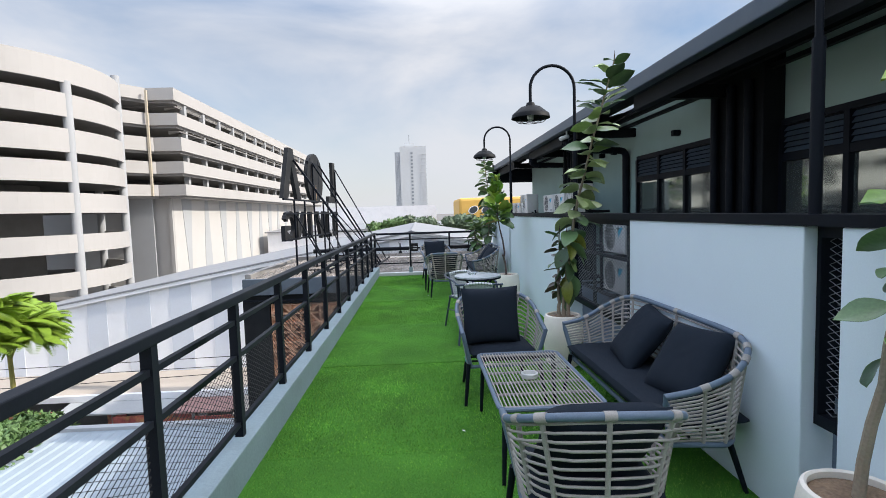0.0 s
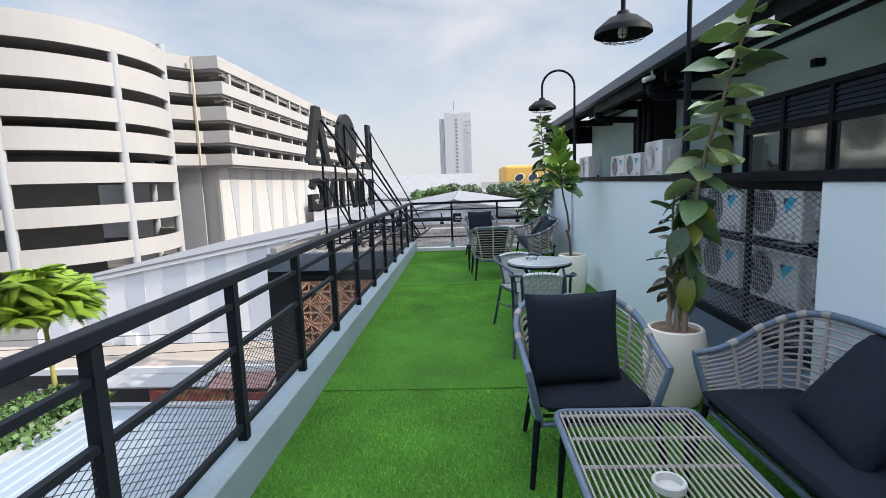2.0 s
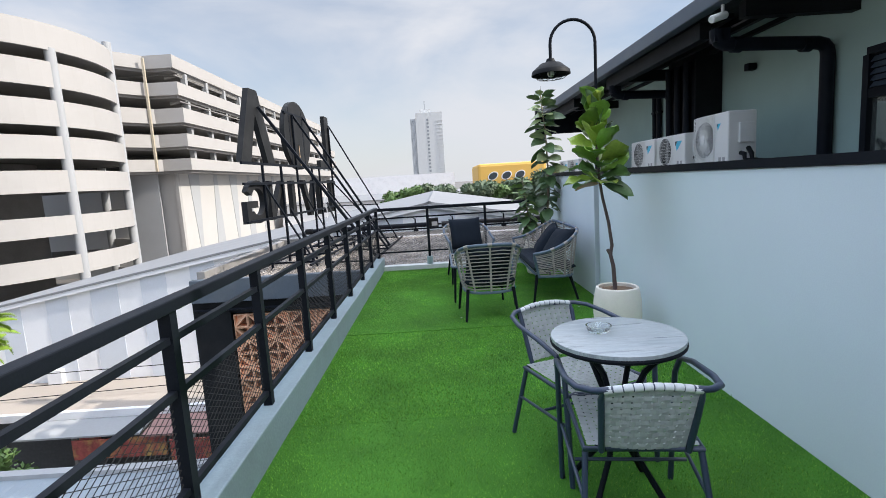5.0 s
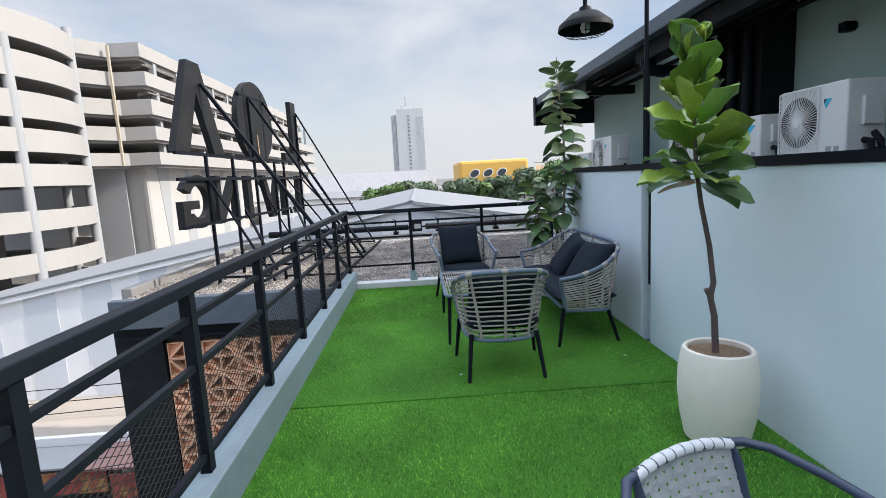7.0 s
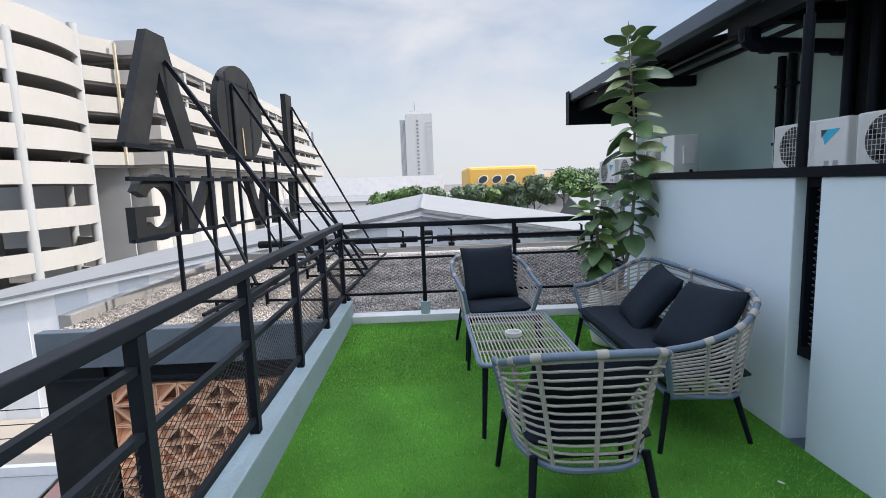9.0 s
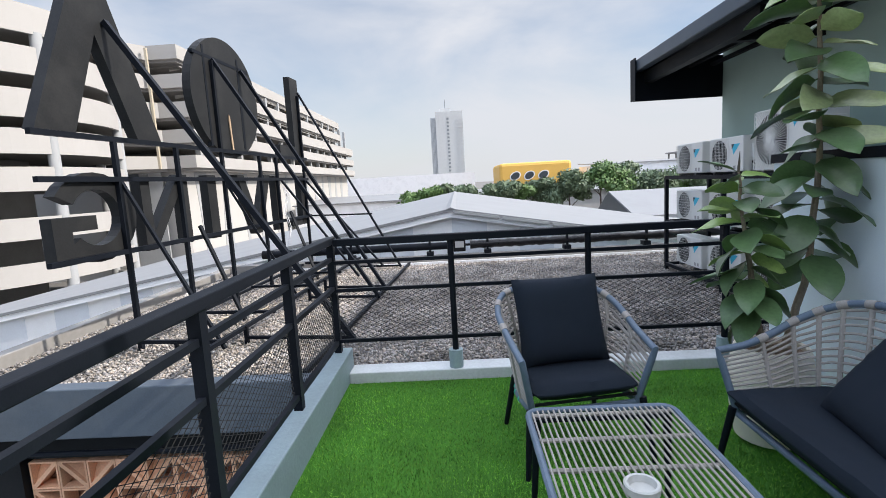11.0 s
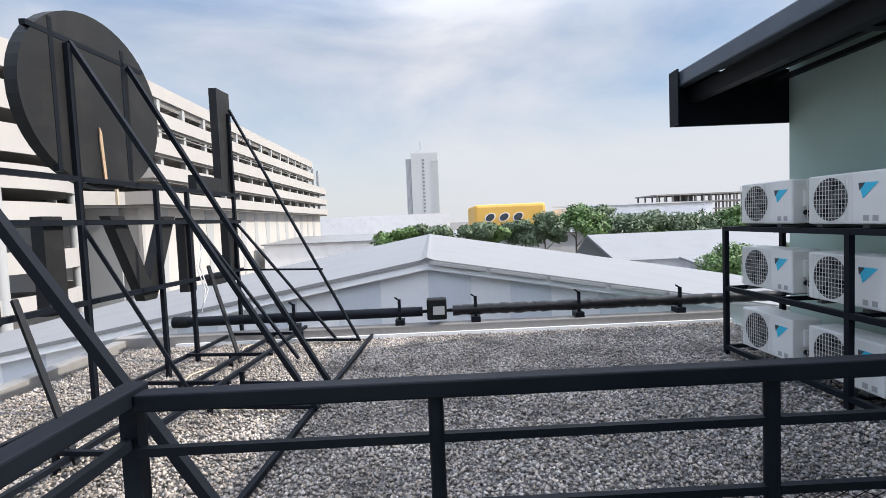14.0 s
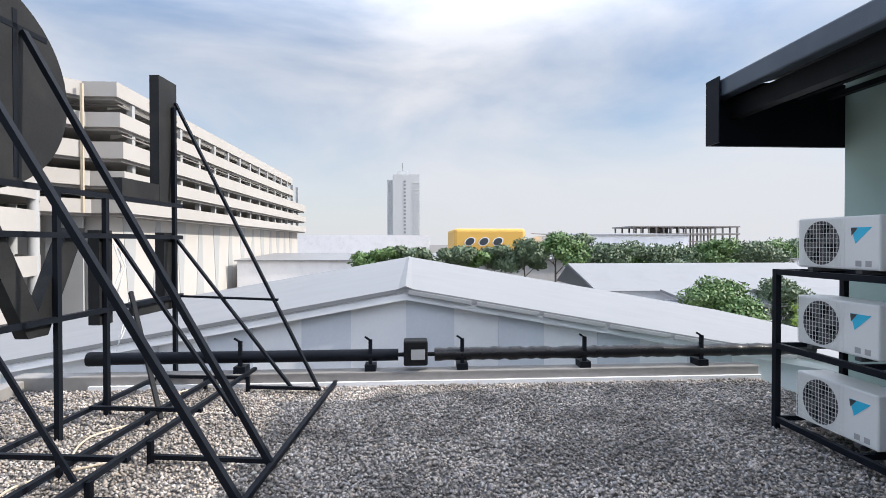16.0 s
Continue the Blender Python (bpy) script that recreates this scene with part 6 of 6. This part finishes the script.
tree(20.5, 45, -1.0, 5.6, "rounded green tree behind the hall roof", M_FOLMID, 51, 0.13, 520, 16)
tree(26.0, 46, -1.3, 5.0, "rounded dark green tree behind the hall roof", M_FOLDARK, 52, 0.13, 480, 15)
tree(25.0, 40, -2.2, 4.2, "bright yellow-green tree behind the hall roof", M_FOLYEL, 53, 0.13, 400, 14)
M_POLE = mat("yellow_green_trunk", (0.38, 0.33, 0.10), 0.8, 0.2, 5, 60, 0.3)
M_FOLFEATHER = mat("feathery_yellow_green_leaf", (0.20, 0.31, 0.03), 0.55, 0.25, 2.0, 9, 0.0, dirt=(0.10, 0.20, 0.03), dirt_amount=0.7, dirt_scale=1.3, spec=0.3)


def frond_mesh(name, length, pairs, droop, width):
    """A feathered leaf along +y: a thin rib with paired, drooping leaflets that bear smaller blades."""
    V, F = [], []

    def spine(q):
        return Vector((0, length * q, 0.10 * length * math.sin(q * 2.2) - droop * length * q * q))
    for k in range(pairs):
        q = (k + 0.6) / pairs
        p = spine(q)
        half = width * math.sin(math.pi * min(1.0, 0.18 + 0.80 * q)) ** 0.7
        for sd in (-1, 1):
            d = Vector((sd * 0.86, 0.50, -0.22 - 0.15 * q)).normalized()
            w = Vector((-sd * d.y, sd * d.x, 0)).normalized() * half * 0.085
            tip = p + d * half - Vector((0, 0, 0.18 * half))
            n = len(V)
            V.extend([p, p + d * half * 0.35 + w * 1.6, tip, p + d * half * 0.35 - w * 1.6])
            F.append((n, n + 1, n + 2, n + 3))
            for j in range(3):
                c = p + d * half * (0.3 + 0.22 * j)
                n = len(V)
                V.extend([c, c + w * 3.0 + d * half * 0.16, c + d * half * 0.22, c - w * 3.0 + d * half * 0.16])
                F.append((n, n + 1, n + 2, n + 3))
    me = bpy.data.meshes.new(name)
    me.from_pydata([tuple(v) for v in V], [], F)
    me.materials.append(M_FOLFEATHER)
    return me


def feather_tree(x, y, top, width, label, seed):
    rng = random.Random(seed)
    t = thing("tree", label, "tree", pose(x, y, GZ))
    h = top - GZ
    bm = bm_new()
    tube(bm, [(0, 0, 0), (0.05, 0.02, h * 0.45), (0, 0, h * 0.80), (0.02, 0.02, h * 0.93)], [0.10, 0.075, 0.06, 0.03], 10)
    ends = []
    for k in range(16):
        a = k * 2.399 + rng.uniform(-0.25, 0.25)
        r, z = width * rng.uniform(0.10, 0.33), h * rng.uniform(0.82, 0.97)
        tube(bm, [(0, 0, h * (0.72 + 0.01 * k)), (0.5 * r * math.cos(a), 0.5 * r * math.sin(a), z - 0.18), (r * math.cos(a), r * math.sin(a), z)], [0.045, 0.03, 0.012], 6)
        ends.append(Vector((r * math.cos(a), r * math.sin(a), z)))
    ends.append(Vector((0.02, 0.02, h * 0.97)))
    part("trunk", bm, M_POLE, t, smooth=True)
    kinds = [frond_mesh("frond", width * 0.25, 16, d, width * 0.085) for d in (0.12, 0.30, 0.5)]
    for e in ends:
        for k in range(15):
            a = k * 2.399 + rng.uniform(-0.4, 0.4)
            m = Matrix.Translation(e + Vector((0, 0, rng.uniform(-0.22, 0.08)))) @ Matrix.Rotation(a, 4, "Z") @ Matrix.Rotation(radians(rng.uniform(-22, 30)), 4, "X") @ Matrix.Rotation(rng.uniform(-0.5, 0.5), 4, "Y")
            share("frond", rng.choice(kinds), t, m)


feather_tree(-12.7, 15.7, -0.55, 3.9, "slender street tree with feathery bright yellow-green leaves", 60)
for k, (x, y, top, w) in enumerate(((-11.0, 12.0, -3.6, 3.2), (-11.6, 14.4, -3.9, 3.0), (-12.6, 9.6, -3.2, 3.4))):
    tree(x, y, top, w, "dense green shrub beside the low blue roof", M_FOLMID, 70 + k, 0.09, 260, 14)


# ---- street side ----
M_BLUEROOF = mat("pale_blue_roof_sheet", (0.28, 0.33, 0.37), 0.5, 0.06, 0.8, 30, 0.1, dirt=(0.25, 0.285, 0.31), dirt_amount=0.5, dirt_scale=0.7)
M_BEIGE = mat("beige_canopy", (0.42, 0.365, 0.31), 0.8, 0.08, 1.0, 30, 0.1, dirt=(0.38, 0.33, 0.28), dirt_amount=0.5)
M_PINKROOF = mat("faded_red_roof", (0.34, 0.20, 0.18), 0.8, 0.15, 1.5, 30, 0.2)
M_SIGNRED = mat("red_banner", (0.34, 0.08, 0.07), 0.6, 0.5, 2.5, 9, 0.0, dirt=(0.55, 0.42, 0.12), dirt_amount=0.9, dirt_scale=2.2)

t = thing("low_shed_blue", "low shed with a pale blue sheet roof and grey edge flashing", "shed", Matrix.Identity(4))
boxed("wall", (-9.6, -1.6, -6, 13.3, GZ, -4.1), M_GREYP, t)
bm = bm_new()
box(bm, -9.75, -1.4, -6, 13.45, -4.09, -4.02)
part("roof", bm, M_BLUEROOF, t)
for k in range(26):
    x = -9.5 + k * 0.31
    bm = bm_new()
    prism(bm, [(x, -4.021), (x + 0.05, -3.99), (x + 0.10, -4.021)], "y", -6, 13.2)
    part("roof_rib", bm, M_BLUEROOF, t)
boxed("flashing", (-9.9, -9.752, -6, 13.6, -4.2, -3.93), M_GREYP, t)
boxed("flashing", (-9.751, -1.4, 13.38, 13.6, -4.2, -3.93), M_GREYP, t)

t = thing("shop_row", "row of small shops under a beige canopy at the hall wall", "shop", Matrix.Identity(4))
bm = bm_new()
prism(bm, [(18.0, -4.74), (20.12, -4.60), (20.12, -4.46), (18.0, -4.60)], "x", -24, -4.6)
part("canopy", bm, M_BEIGE, t)
boxed("canopy_edge", (-24, -4.6, 17.85, 17.998, -4.80, -4.58), M_HALLW, t)
# shade behind the stalls is drawn as this dark sheet
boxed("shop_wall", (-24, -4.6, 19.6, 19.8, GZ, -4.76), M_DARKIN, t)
for x0, x1, y0, z0, c, lb in ((-8.6, -6.6, 16.9, -5.02, M_PINKROOF, "faded red sheet awning"), (-12.5, -8.7, 17.0, -4.98, M_GREYP, "pale grey sheet awning"), (-6.5, -4.6, 16.7, -5.08, M_BEIGE, "beige sheet awning")):
    bm = bm_new()
    prism(bm, [(y0, z0), (17.84, -4.84), (17.84, -4.80), (y0, z0 + 0.05)], "x", x0, x1)
    part("awning", bm, c, t, lb)
boxed("banner", (-10.6, -8.0, 17.0, 17.05, -5.62, -5.06), M_SIGNRED, t, "printed red and yellow banner")
boxed("banner", (-7.8, -6.5, 16.82, 16.87, -5.72, -5.10), M_SIGNRED, t, "printed red and yellow banner")
boxed("banner", (-14.5, -12.9, 17.5, 17.55, -5.7, -5.0), M_SIGNRED, t, "printed red and yellow banner")
for x in (-14.6, -12.7, -10.7, -7.9, -6.3, -4.7):
    boxed("post", (x - 0.05, x + 0.05, 17.2, 17.3, GZ, -5.05), M_SHADOWCONC, t)
for k, x in enumerate((-12.0, -10.0, -8.9, -7.2, -5.6)):
    boxed("stall_counter", (x - 0.45, x + 0.45, 17.6, 18.2, GZ, GZ + 1.0 + 0.5 * (k % 2)), (M_HALLW, M_GREYP, M_PINKROOF)[k % 3], t, bevel=0.03)
    boxed("menu_board", (x - 0.35, x + 0.35, 19.52, 19.58, -6.6 + 0.2 * (k % 2), -5.7), (M_SIGNRED, M_BEIGE, M_HALLW)[k % 3], t)
t = thing("wall_unit", "small white box fixed to the hall wall", "utility box", Matrix.Identity(4))
boxed("casing", (-13.4, -12.9, 19.95, 20.13, -4.6, -4.0), M_HALLW, t, bevel=0.02)
bm = bm_new()
tube(bm, [(-13.15, 20.08, -4.9), (-13.15, 20.08, -4.6)], 0.03, 6)
part("pipe", bm, M_HALLW, t)


for k, pts in enumerate(([(-30, 19.2, -3.6), (-18, 19.1, -3.9), (-8, 19.2, -3.75), (6, 19.3, -3.5)], [(-30, 19.0, -3.9), (-18, 18.9, -4.2), (-8, 19.0, -4.05), (6, 19.1, -3.7)], [(-30, 18.8, -4.1), (-15, 18.8, -4.5), (-4.7, 18.9, -4.2), (6, 19.0, -3.9)])):
    t = thing("power_cable", "thin black overhead cable along the hall wall", "cable", group="overhead cables")
    bm = bm_new()
    tube(bm, [at_curve(pts, i / 24) for i in range(25)], 0.013, 5)
    part("cable", bm, M_BLACKMATT, t)
for x, y, a, c in ((-0.75, 9.55, 0.4, M_LEAFOLD), (1.36, 9.05, 1.9, M_WEAVE), (0.1, 8.9, 1.1, M_WEAVE), (0.25, 3.3, 2.1, M_WEAVE)):
    bm = bm_new()
    prism(bm, [(-0.018, 0), (-0.004, 0.008), (0.016, 0.004), (0.02, -0.004), (0.002, -0.008)], "z", 0.0, 0.003)
    d = part("litter", bm, c)
    tagged(d, "tiny scrap lying on the turf", "litter", "scraps on the turf").matrix_basis = pose(x, y, 0.017, 4, 8, math.degrees(a))


# ---- turf fibres ----
def turf_blades(count, seed):
    rng = np.random.default_rng(seed)
    y = rng.uniform(0.3, 12.07, count)
    for s in SEAMS:
        near = np.abs(y - s) < 0.014
        y[near] = s + 0.02 * np.where(y[near] > s, 1, -1)
    x = rng.uniform(X_KERB + 0.005, X_WALL - 0.01, count)
    h, w = rng.uniform(0.008, 0.018, count), rng.uniform(0.0012, 0.0026, count)
    a = rng.uniform(0, 2 * np.pi, count)
    lx, ly = rng.normal(0, 0.007, count), rng.normal(0, 0.007, count)
    z0 = np.zeros(count)
    v = np.stack([np.stack([x - w * np.cos(a), y - w * np.sin(a), z0], -1), np.stack([x + w * np.cos(a), y + w * np.sin(a), z0], -1), np.stack([x + lx, y + ly, h], -1)], 1).reshape(-1, 3)
    n = len(v)
    me = bpy.data.meshes.new("turf_fibres")
    me.vertices.add(n)
    me.vertices.foreach_set("co", v.ravel())
    me.loops.add(n)
    me.loops.foreach_set("vertex_index", np.arange(n))
    me.polygons.add(count)
    me.polygons.foreach_set("loop_start", np.arange(0, n, 3))
    me.update(calc_edges=True)
    me.materials.append(M_BLADE)
    return tagged(new("turf_fibres", me), "short green fibres of artificial turf", "artificial turf", kind="stuff")


turf_blades(420000, 5)
